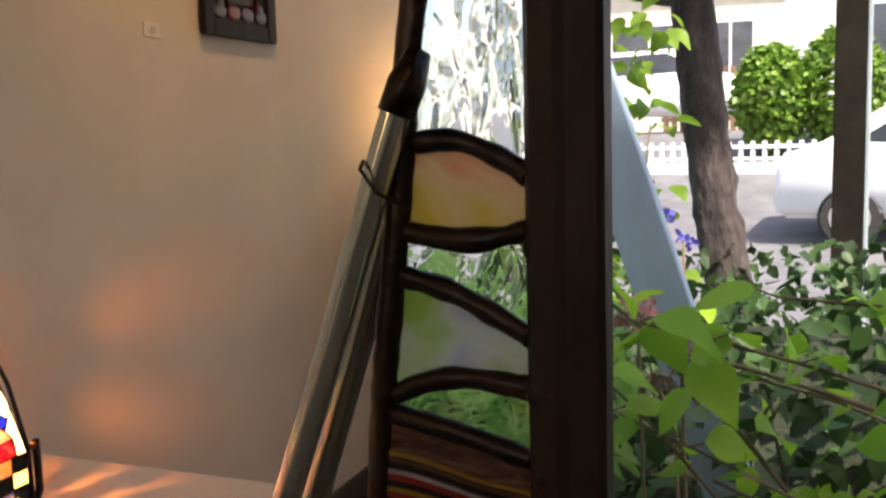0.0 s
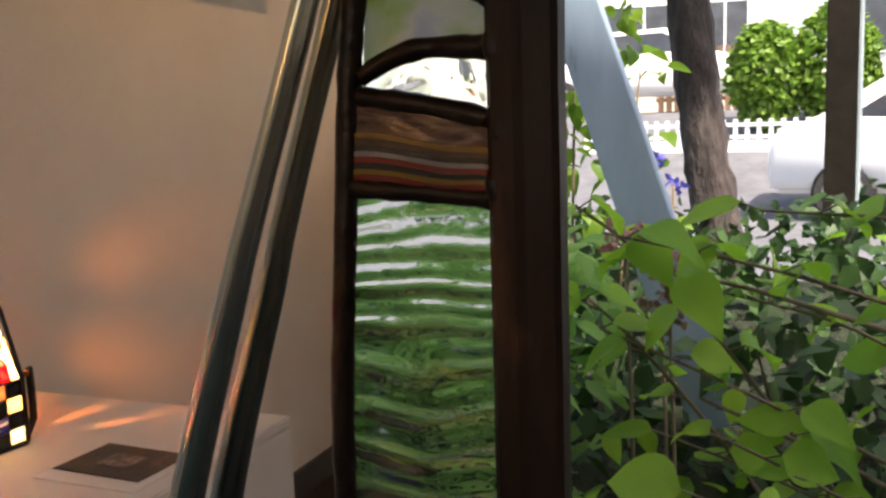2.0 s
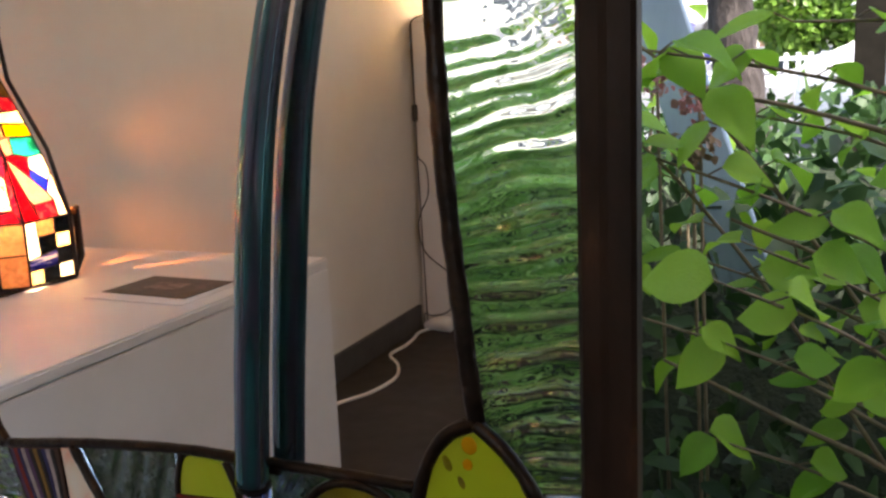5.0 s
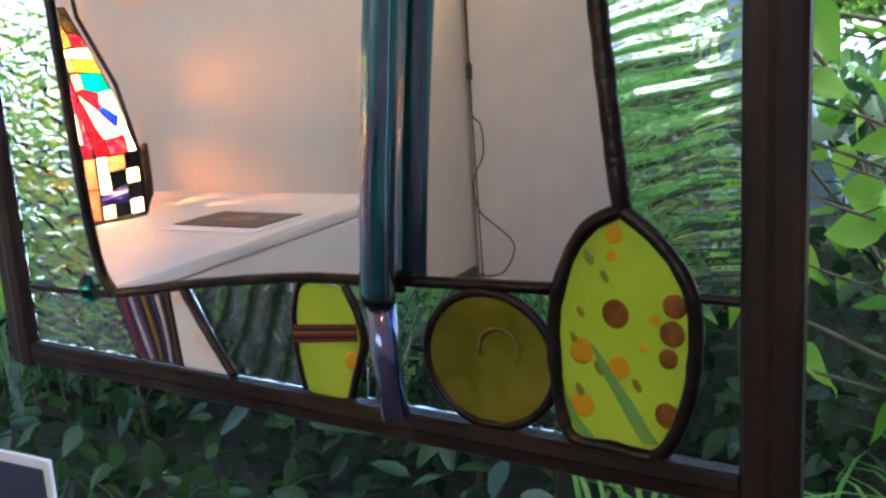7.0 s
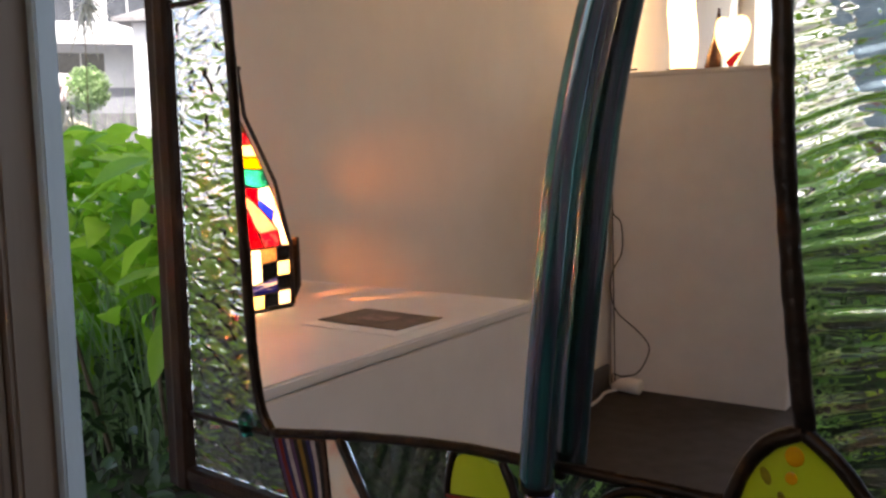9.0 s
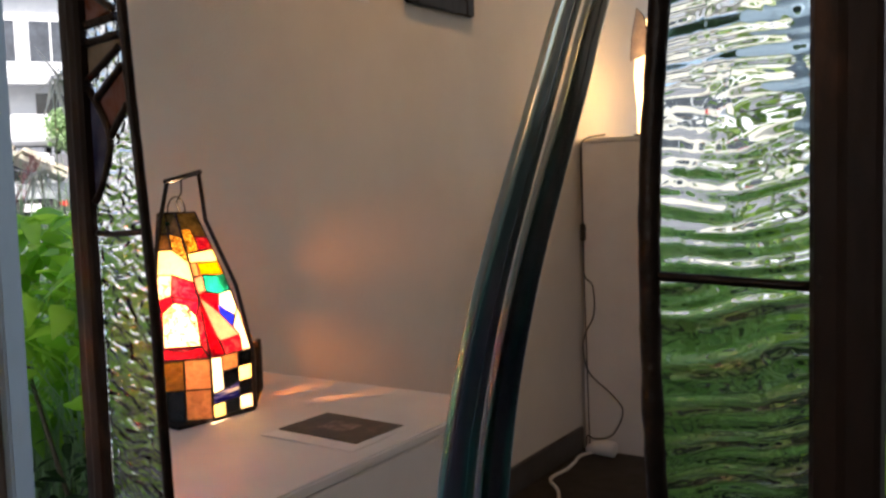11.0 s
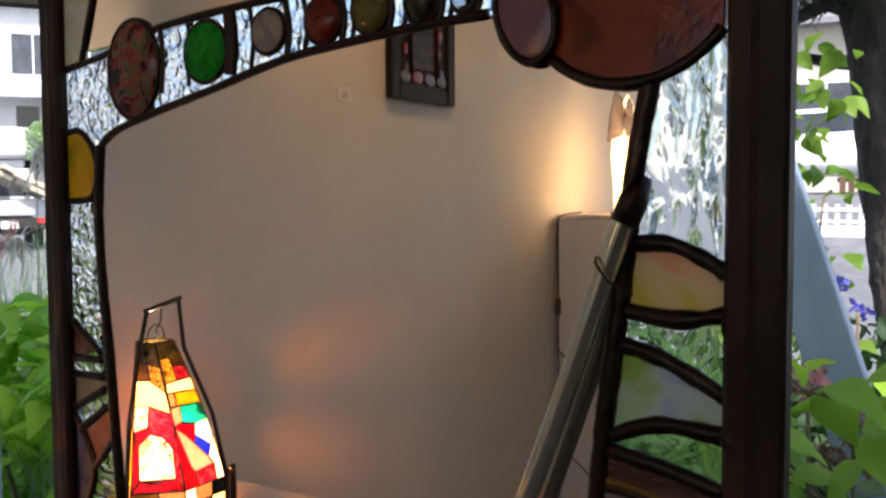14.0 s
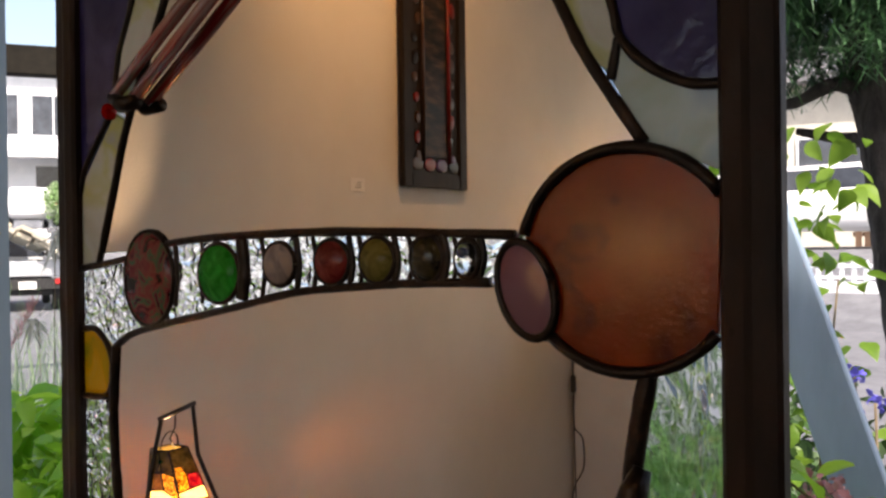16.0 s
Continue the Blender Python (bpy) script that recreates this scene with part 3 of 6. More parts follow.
sheet("glass_piece", [(-42, 1324), (-39, 1336), (-43, 1351), (-59, 1400), (-81, TOP), (-129, TOP), (-92, 1402), (-67, 1354), (-54, 1331)], PALE, "pale streaky opalescent glass")
came([(-39, 1336), (-42, 1321)], 4)
sheet("glass_piece", [(-38, 1333), (-42, 1321), (-29, 1298), (0, 1285), (0, 1314), (-12, 1315.5), (-27, 1323.5)], PALE_BLUE, "pale blue opalescent glass")

# the big amber round and its mauve lens
ring = [(-37 + 44.5 * math.cos(a), 1255 + 41 * math.sin(a)) for a in (radians(d) for d in range(34, 327, 6))]
ring = [(min(x, 0), z) for x, z in ring]
sheet("glass_round", ring, AMBER, "large amber textured glass round", lift=0.0012)
clear_of_lens = [q for q in ring if ((q[0] + 79) / 15) ** 2 + ((q[1] - 1243.5) / 21) ** 2 > 1]
came([q for q in clear_of_lens if q[1] > 1245], 4.6, False, 1.0, -0.002)
came([q for q in clear_of_lens if q[1] < 1240], 4.6, False, 1.0, -0.002)
(mx, mz), = L([(-79, 1243.5)])
part("glass_lens", dome(mx, mz, 0.0125, 0.0195, -0.0030, 0.0012, 20), MAUVE, panel, "mauve glass lens", smooth=True)
lens = [(-79 + 12.5 * math.cos(a) * 0.94 - 19.5 * math.sin(a) * 0.34, 1243.5 + 12.5 * math.cos(a) * 0.34 + 19.5 * math.sin(a) * 0.94) for a in (2 * math.pi * i / 26 for i in range(27))]
came(lens, 3.6, False, 1.0, -0.0030)

# the jewelled band
sheet("glass_piece", [(-409, 1248), (-366, 1253), (-340, 1259), (-340, 1217), (-357, 1211), (-373, 1204), (-386, 1211), (-409, 1214)], BARK, "clear granite-textured glass")
sheet("glass_piece", [(-340, 1259)] + curve(band_top)[11:-1] + [(-87, 1263), (-98, 1248)] + curve(band_low[::-1])[1:25] + [(-340, 1217)], BARK, "clear granite-textured glass")
for cx, cz, rx, rz, material, label in (
        (-338, 1244.5, 24, 27, MULTI, "mottled red and green millefiori nugget"), (-274, 1248, 17, 15.5, GREEN_GEM, "bright emerald green nugget"),
        (-226, 1253, 11.5, 10.5, PEARL_GEM, "pearly pinkish clear nugget"), (-189, 1254, 11.5, 10.5, RED_GEM, "dark red nugget"),
        (-160, 1255, 10.5, 10, OLIVE_GEM, "olive green nugget"), (-131, 1255.5, 9, 10, DARK_GEM, "nearly black nugget"),
        (-109, 1255.5, 6.2, 8, CLEAR_GEM, "clear nugget with a blue spot")):
    nugget(cx, cz, rx, rz, material, label, 5)
(gx, gz), = L([(-109.5, 1258)])
part("blue_spot", dome(gx, gz, 0.0026, 0.0022, -0.0046, 0.0012), DARK_BLUE, panel, "cobalt blue dot")
for x, w in ((-254, 9), (-288, 3), (-213, 4), (-238.5, 3), (-201, 3), (-177, 4), (-170.5, 3), (-149, 4), (-140.5, 3), (-121.5, 5), (-115.5, 2.6), (-102, 4), (-312, 4)):
    zl, zh = 1233 + (x + 274) * 0.085, 1266
    zl = max(zl, 1222)
    came([(x - 1.5, zl), (x + 0.8, (zl + zh) / 2), (x - 1.5, zh)], w, True, 0.6)

# left strip
sheet("glass_piece", [(-410, 1211), (-394, 1212), (-382, 1203), (-379, 1190), (-384, 1174), (-410, 1172)], YELLOW, "mottled yellow and amber glass")
came([(-410, 1212.5), (-395, 1213), (-382, 1203), (-378, 1190), (-384, 1174), (-410, 1171.5)], 4.2)
sheet("glass_piece", [(-409, 1171), (-380, 1173), (-377, 1140), (-377, 1110), (-379, 1084), (-409, 1100)], BARK, "clear granite-textured glass")
sheet("glass_piece", [(-409, 1099), (-380, 1083), (-409, 1077)], RUST, "rusty mauve glass")
sheet("glass_piece", [(-409, 1076), (-379, 1081), (-376, 1069), (-409, 1067)], BARK, "clear granite-textured glass")
sheet("glass_piece", [(-409, 1066), (-376, 1068), (-375, 1061), (-409, 1046)], TAN, "dull tan glass")
sheet("glass_piece", [(-409, 1045), (-374, 1060), (-373, 1051), (-400, 1034)], BARK, "clear granite-textured glass")
sheet("glass_piece", [(-404, 1034), (-373, 1050), (-370, 1030), (-389, 1012)], RUST, "rusty mauve glass")
sheet("glass_piece", [(-409, 1040), (-390, 1012), (-400, 985), (-409, 975)], DARK_BLUE, "slate blue glass")
sheet("glass_piece", [(-409, 974), (-399, 985), (-388, 1011), (-370, 1028), (-362, 985), (-360, 959), (-409, 957)], HAMMER, "clear hammered glass")
for a in ([(-409, 1099.5), (-379, 1082)], [(-409, 1076.5), (-378, 1078)], [(-409, 1066.5), (-376, 1068)], [(-409, 1045.5), (-375, 1061)], [(-402, 1034), (-373, 1051)],
          [(-409, 1041), (-389, 1012), (-400, 985), (-409, 975)], [(-389, 1012), (-370, 1029)]):
    came(a, 5)
came([(-409, 957), (-388, 957), (-358, 959)], 3.6)
sheet("glass_piece", [(-409, 956), (-360, 958)] + [(x - 1, z) for x, z in curve(left_low)[36:-4]] + [(-350, 718), (-409, 716)], HAMMER, "clear hammered glass")

# right strip, from the amber round down
sheet("glass_piece", [(-27, 1219), (0, 1234), (0, 1150), (-10, 1155), (-22, 1158.5), (-37, 1158), (-33, 1186)], SHARDS, "clear granite-textured glass")
l1 = [(-37, 1157), (-22, 1158), (-10, 1154), (0, 1148.5)]
l2 = [(-38, 1133.5), (-18, 1131.5), (0, 1134.5)]
l3 = [(-39, 1121), (-22, 1117), (0, 1106.5)]
l4 = [(-42, 1087), (-32, 1091.5), (-20, 1094), (0, 1093)]
l5 = [(-44, 1081.5), (-20, 1078), (0, 1073.5)]
l6 = [(-48, 1054.5), (-20, 1053), (0, 1051.5)]
l7 = [(-54, 949), (0, 948)]
for upper, lower, material, label in ((l1, l2, PEACH, "peach and yellow opalescent glass"), (l2, l3, SEEDY, "clear wavy glass"), (l3, l4, BLUEGREEN, "blue and green opalescent glass"),
                                      (l4, l5, SEEDY, "clear wavy glass"), (l5, l6, BROWN_ART, "mottled brown glass with red and yellow stripes")):
    sheet("glass_piece", [(x, z - 0.6) for x, z in curve(upper)] + [(x, z + 0.6) for x, z in curve(lower)[::-1]], material, label, lift=0.0015 if material is BROWN_ART else 0)
for a in (l1, l2, l3, l4, l5, l6):
    came(a, 6.4, True, 0.8, -0.0005, "lead_came", 0.3)
came(l7, 3.2)


def strips(a, b, keys, lift, start=0.0, wave=0.0):
    """Fused threads of coloured glass that run side by side from edge a to edge b."""
    n = len(keys)
    for k, key in enumerate(keys):
        out = []
        for f in (start + (1 - start) * k / n, start + (1 - start) * (k + 0.86) / n):
            out.append([(p[0] + (q[0] - p[0]) * f + wave * math.sin(3 + 5 * i / len(a) + f * 4), p[1] + (q[1] - p[1]) * f + wave * math.sin(9 * i / len(a))) for i, (p, q) in enumerate(zip(a, b))])
        sheet("fused_thread", out[0] + out[1][::-1], STRIPE[key], lift=lift, y1=0.0004)


strips(curve(l5)[:11], curve(l6)[:11], ["ochre", "brown", "black", "grey", "red", "black", "ochre", "red", "brown"], 0.0021, 0.40, 0.7)
sheet("glass_piece", [(x, z - 0.6) for x, z in curve(l6)] + [(0, 948.5), (-54, 949.5)] + [(x + 1, z) for x, z in curve(right_low[::-1])[28:38]], RIPPLE, "clear rippled water glass")
sheet("glass_piece", [(-54, 947.5), (0, 947.5), (0, 745), (-17, 745), (-22, 757), (-31, 766), (-42, 775)] + [(x + 1, z) for x, z in curve(right_low[::-1])[1:24]], RIPPLE_B, "clear rippled water glass")

# bottom row
egg = [(-43, 775), (-55, 769), (-64, 757), (-70, 739), (-71.5, 719), (-69.5, 697), (-65, 684), (-49, 682.5), (-30, 683), (-19.5, 703), (-16, 726), (-17, 744), (-22.5, 756), (-32, 767)]
sheet("glass_egg", egg, EGG, "yellow-green fused glass egg with brown and orange spots", True, lift=0.0018)
came(egg + egg[:1], 6, True, 0.9, -0.0016)
came([(-17, 744.5), (0, 744.5)], 4)
(ex, ez), = L([(0, 0)])
for cx, cz, r, material in ((-46, 736, 5.2, SPOT_BROWN), (-23.5, 741, 4.4, SPOT_BROWN), (-24.5, 730.5, 4.6, SPOT_BROWN), (-26, 721, 3.6, SPOT_BROWN), (-26.5, 699, 4.8, SPOT_BROWN),
                            (-60, 720, 4.8, SPOT_ORANGE), (-45, 715, 4.2, SPOT_ORANGE), (-60, 698.5, 4.8, SPOT_ORANGE), (-46, 766, 3.4, SPOT_ORANGE), (-47, 758, 2.2, SPOT_ORANGE),
                            (-35, 724, 1.8, SPOT_ORANGE), (-31, 735, 2.0, SPOT_ORANGE), (-56, 757, 2.4, SPOT_BROWN), (-50, 750, 1.9, SPOT_BROWN), (-60, 736, 2.0, SPOT_BROWN),
                            (-53, 714, 2.2, SPOT_BROWN), (-63, 725, 1.8, SPOT_BROWN), (-38, 709, 2.0, SPOT_BROWN), (-61, 704, 2.2, SPOT_BROWN)):
    fleck = material is SPOT_BROWN and r < 2.5
    part("fused_spot", dome(cx / 1000 + ex, cz / 1000 + ez, r * (0.7 if fleck else 1) / 1000, r * (1.4 if fleck else 1.08) / 1000, -0.0019, 0.0003, 25 if fleck else 8 * math.sin(cz), 3, 16, 0.0004), SPOT_FAINT if fleck else material, panel, smooth=True)
for a in ([(-56, 724), (-46, 711), (-37, 698), (-30, 687), (-36, 686), (-44, 699), (-52, 713)], [(-69, 706), (-62, 692), (-54, 684), (-61, 684), (-67, 694)]):
    sheet("fused_stripe", a, STRIPE_TEAL, "teal streak", lift=0.0023, y1=0.0004)
sheet("glass_piece", [(-166, 737), (-128, 740), (-74, 741), (-71, 720), (-69, 683), (-168, 683), (-166, 710)], SEEDY, "clear wavy glass", y0=0.0012, y1=0.0040)
disk = [(-101 + 30 * math.cos(a), max(711 + 28.5 * math.sin(a), 683)) for a in (radians(d) for d in range(0, 360, 10))]
sheet("glass_rondel", disk, OLIVE, "olive green spun glass rondel", lift=0.0022, y1=0.0030)
came(disk + disk[:1], 4.4, False, 0.9, -0.0012)
came([(-131, 711), (-140, 711.5)], 3.2)
part("rondel_swirl", rod([((-96 + 9 * math.cos(radians(d))) / 1000 + ex, -0.0028, (716 + 9 * math.sin(radians(d))) / 1000 + ez) for d in range(-30, 200, 15)], 0.0009, 6, 0.5), OLIVE_GEM, panel)
sheet("glass_piece", [(-196, 735), (-203, 725), (-204, 703), (-201, 683), (-176, 683), (-169, 700), (-167, 712), (-168, 723), (-176, 734)], EGG, "yellow-green fused glass with a striped bar", True, lift=0.0012)
came([(-201, 736), (-205, 720), (-205.5, 703), (-202, 683)], 4)
came([(-174, 736), (-167.5, 723), (-165.5, 710), (-170, 698), (-175, 683)], 4.6)
sheet("fused_bar", [(-205, 706), (-205, 715), (-168, 719), (-168, 711)], BROWN_ART, "red and black striped bar", lift=0.0028, y1=0.0004)
strips([(-205, 714.5), (-190, 716), (-168, 718.5)], [(-205, 706.5), (-190, 708.5), (-168, 711.5)], ["red", "black", "ochre", "red", "black", "red"], 0.0033, 0.0, 0.2)
part("fused_spot", dome(-173 / 1000 + ex, 701 / 1000 + ez, 0.004, 0.0045, -0.0014, 0.0007, 0, 3, 16, 0.0004), SPOT_ORANGE, panel, smooth=True)
sheet("glass_piece", [(-276, 726), (-267, 728), (-206, 735.5), (-207, 720), (-206, 703), (-203, 683), (-248, 683), (-262, 703)], SEEDY, "clear wavy glass")
sheet("glass_piece", [(-331, 717), (-290, 723), (-286, 683), (-318, 683)], BROWN_ART, "dark glass with violet, red and white stripes", lift=0.0012)
sheet("glass_piece", [(-289, 723), (-277, 725), (-263, 703), (-249, 683), (-285, 683)], WHITE_OPAL, "white and peach opalescent glass", lift=0.0008)
strips([(-330, 716), (-326, 705), (-321.5, 694), (-318, 684)], [(-290, 722), (-288.5, 709), (-287, 696), (-286, 684)], ["violet", "red", "blue", "white", "violet", "black", "ochre", "black", "blue", "white", "black", "brown"], 0.0018, 0.0, 0.9)
came([(-332, 718), (-319, 683)], 3)
came([(-290, 723), (-285.5, 683)], 2.2)
came([(-278, 726), (-263, 703), (-248, 683)], 5.5, True, 1.0, -0.001)
sheet("glass_piece", [(-409, 714), (-355, 714.5), (-333, 716), (-320, 683), (-409, 683)], HAMMER, "clear hammered glass")
came([(-409, 715.5), (-358, 716.5)], 3.4)
came([(-358, 716.5), (-334, 717.5)], 4)
nugget(-355, 719, 6, 8, TEAL_GEM, "small teal glass nugget", 5, 0, False)

# the long drawn-glass tube, in front of the mirror
path = rounded([(-34.5, 1168), (-41.5, 1149), (-51.5, 1121), (-60, 1097), (-81.5, 1040), (-89, 1018), (-114.5, 945), (-131, 879), (-141, 803), (-144.5, 770), (-147.5, 736)], False, 6)
pts = L([(q.x, q.y) for q in path])
low_k = [min(1, max(0, (1.06 - q.y / 1000) / 0.20)) for q in path]
rads = [0.0042 + 0.0032 * k for k in low_k]
stand = [0.0064 + 0.0030 * min(1, (1.168 - q.y / 1000) / 0.15) + 0.0030 * k for q, k in zip(path, low_k)]
part("glass_tube", rod([(x, -d, z) for (x, z), d in zip(pts, stand)], rads, 28), TUBE, panel, "iridescent silver and teal drawn-glass tube")
pts = L([(-147.5, 734), (-147, 710), (-144, 682)])
part("glass_tube", rod([(x, -0.0100, z) for x, z in pts], [0.0064, 0.0066, 0.0062], 24), TUBE_END, panel, "iridescent violet and teal glass tube end")
(x, z), = L([(-147.5, 735)])
part("solder_band", rod([(x, -0.0115, z - 0.002), (x, -0.0115, z + 0.002)], 0.0075, 20), LEAD, panel)
came([(-142, 738), (-160, 738)], 6, False)
(x, z), = L([(-33, 1169)])
part("tube_cap", rod([(x + 0.004, -0.0045, z + 0.012), (x + 0.002, -0.0075, z + 0.004), (x - 0.001, -0.0088, z - 0.004)], [0.0035, 0.0050, 0.0050], 16, 1, 0.1), LEAD, panel, smooth=True)
(x, z), = L([(-39, 1150)])
part("wire_tie", rod([(x - 0.0055, -0.009, z + 0.003), (x - 0.004, -0.0130, z + 0.001), (x + 0.001, -0.0135, z - 0.005), (x + 0.007, -0.006, z - 0.010)], 0.0006, 6), BLACK_M, panel)

# blobs of solder where the strips meet the frame
blob = random.Random(3)
for z in (1148, 1134, 1106, 1092, 1073, 1052, 948, 745, 1232, 1285, 1314):
    (x, zz), = L([(blob.uniform(2, 5), z + blob.uniform(-3, 3))])
    part("solder_blob", dome(x, zz, blob.uniform(0.0018, 0.0030), blob.uniform(0.003, 0.0065), -0.0046, 0.0010, blob.uniform(-20, 20), 3, 12), LEAD, panel, smooth=True)

# twin red canes across the upper corner
for a, b in (((-362, 1351), (-270, 1406)), ((-344, 1346), (-250, 1403))):
    (ax, az), (bx, bz) = L([a, b])
    part("glass_cane", rod([(ax, -0.0055, az), ((ax + bx) / 2, -0.0062, (az + bz) / 2), (bx, -0.0062, bz)], 0.0038, 18), RED_TUBE, panel, "dark red drawn-glass cane")
(ax, az), (bx, bz), (cx, cz) = L([(-365, 1350), (-352, 1344), (-337, 1344)])
part("cane_cap", rod([(ax, -0.006, az), (bx, -0.008, bz), (cx, -0.008, cz)], [0.003, 0.0045, 0.004], 12, 1, 0.2), LEAD, panel, smooth=True)
(rx, rz), = L([(-373, 1342.5)])
part("red_bead", dome(rx, rz, 0.0038, 0.0046, -0.0045, 0.003, 0, 5, 20, 0.004), opal("ruby_bead_glass", [(0.3, (0.55, 0.005, 0.005)), (0.7, (0.85, 0.02, 0.01))], 200, 0.75, 0.05), panel, "small ruby bead", smooth=True)

# ---- things in the room (seen in the mirror) ----
def room_thing(name, x, y, z, label, category, yaw=0.0, group=""):
    return thing(name, in_room(x, y, z), label, category, YAW + yaw, "", group)


plinth = room_thing("display_plinth", 0.312, -0.49, 0, "low white painted display plinth against the wall", "plinth")
part("body", box((-0.292, -0.35, 0), (0.290, 0.33, 0.598), 0.002), PLINTH_PAINT, plinth)
part("top_board", box((-0.292, -0.35, 0.600), (0.291, 0.332, 0.616), 0.003), PLINTH_PAINT, plinth)

pedestal = room_thing("tall_pedestal", 0.31, -2.79, 0, "tall white painted pedestal holding two glowing lamps", "pedestal")
part("body", box((-0.298, -0.27, 0), (0.30, 0.273, 1.076), 0.002), PLINTH_PAINT, pedestal)
part("top_board", box((-0.300, -0.272, 1.078), (0.302, 0.275, 1.092), 0.002), PLINTH_PAINT, pedestal)


def local_room(x, y):
    """Where a place of the world lies along the room's own axes."""
    v = ROOM.inverted() @ Vector((x, y, 0))
    return v.x, v.y


# postcard on a white sheet
cx, cy = local_room(-0.883, -0.642)
sheet_paper = room_thing("paper_sheet", cx + 0.006, cy + 0.012, 0.6165, "blank white sheet of paper lying on the plinth", "paper", 1)
part("sheet", box((-0.086, -0.062, 0), (0.084, 0.072, 0.0008)), PAPER, sheet_paper)
card = room_thing("postcard", cx, cy, 0.6180, "dark printed postcard lying on the white plinth", "postcard", 3)
part("card", box((-0.075, -0.053, 0), (0.075, 0.053, 0.0008)), CARD_M, card)
part("printed_motif", box((-0.030, -0.022, 0.001), (0.024, 0.020, 0.0013)), surface("faded_print", [(0.35, (0.03, 0.02, 0.02)), (0.55, (0.22, 0.16, 0.14)), (0.75, (0.42, 0.36, 0.34))], 70, 0.4), card, "pale motif in the print")

# the small stained-glass lamp
LX, LY = -1.135, -0.575
lampx, lampy = local_room(LX, LY)
glass_lamp = thing("stained_glass_lamp", (LX, LY, 0.617), "glowing patchwork stained glass table lamp in black metal frame", "lamp")
PATCH = {}
for key, colour, low, passes in (("cream", (0.84, 0.70, 0.44), 0.85, 0.75), ("red", (0.42, 0.015, 0.04), 0.45, 0.5), ("teal", (0.02, 0.30, 0.24), 0.5, 0.5), ("yellow", (0.62, 0.33, 0.02), 0.7, 0.5), ("blue", (0.03, 0.06, 0.45), 0.6, 0.5), ("gold", (0.24, 0.15, 0.04), 0.5, 0.45),
                                  ("white", (0.84, 0.79, 0.68), 0.85, 0.75), ("amber_back", (0.62, 0.30, 0.06), 0.6, 0.7), ("pink", (0.72, 0.34, 0.28), 0.7, 0.6), ("dark", (0.012, 0.016, 0.018), 0.6, 0.2), ("old", (0.22, 0.17, 0.06), 0.3, 0.5), ("tan", (0.40, 0.25, 0.15), 0.6, 0.5)):
    PATCH[key] = opal("lamp_glass_" + key, [(0.3, tuple(c * low for c in colour)), (0.7, colour)], 90, passes, 0.15)
PATCH["flower"] = opal("lamp_glass_flowered", [(0.34, (0.40, 0.02, 0.05)), (0.41, (0.70, 0.26, 0.18)), (0.47, (0.86, 0.76, 0.52)), (0.58, (0.86, 0.84, 0.76))], 105, 0.78, 0.15)
PATCH["berry"] = opal("lamp_glass_berry", [(0.35, (0.16, 0.015, 0.06)), (0.5, (0.36, 0.02, 0.05)), (0.65, (0.50, 0.16, 0.15))], 90, 0.5, 0.15)
PATCH["bubbly"] = opal("lamp_glass_bubbly", [(0.38, (0.10, 0.06, 0.015)), (0.5, (0.45, 0.27, 0.05)), (0.62, (0.78, 0.56, 0.16))], 220, 0.5, 0.1, 0.002)
PATCH["stripe"] = opal("lamp_glass_striped", [(0.42, (0.02, 0.02, 0.16)), (0.5, (0.10, 0.10, 0.40)), (0.56, (0.62, 0.58, 0.56))], 40, 0.4, 0.15, 0.0004, (0.3, 0.3, 5))

for key, colour in (("film", (1.0, 0.62, 0.18)), ("glow", (0.50, 0.32, 0.18))):
    m, nt, b = mat("thin_clear_glass_" + key)
    clear = nt.nodes.new("ShaderNodeBsdfTransparent")
    clear.inputs[0].default_value = (*colour, 1)
    nt.links.new(clear.outputs[0], nt.nodes["Material Output"].inputs["Surface"])
    PATCH[key] = m

# footprint: five corners; the shade leans in to a narrow neck
foot = [(0.018, 0.083), (0.066, 0.021), (0.053, -0.065), (-0.045, -0.060), (-0.050, 0.045)]
neck = [(-0.050, 0.020), (-0.026, 0.007), (-0.032, -0.033), (-0.066, -0.028), (-0.070, 0.010)]


def lamp_point(side, u, v):
    """A place on a side of the lamp: u across, v from the foot to the neck; straight below, leaning above."""
    (ax, ay), (bx, by) = foot[side], foot[(side + 1) % 5]
    (cx2, cy2), (dx, dy) = neck[side], neck[(side + 1) % 5]
    k = max(0.0, (v - 0.30) / 0.70) ** 1.25
    p, q = Vector((ax + (bx - ax) * u, ay + (by - ay) * u)), Vector((cx2 + (dx - cx2) * u, cy2 + (dy - cy2) * u))
    w = p.lerp(q, k)
    return Vector((w.x, w.y, 0.006 + 0.312 * v))


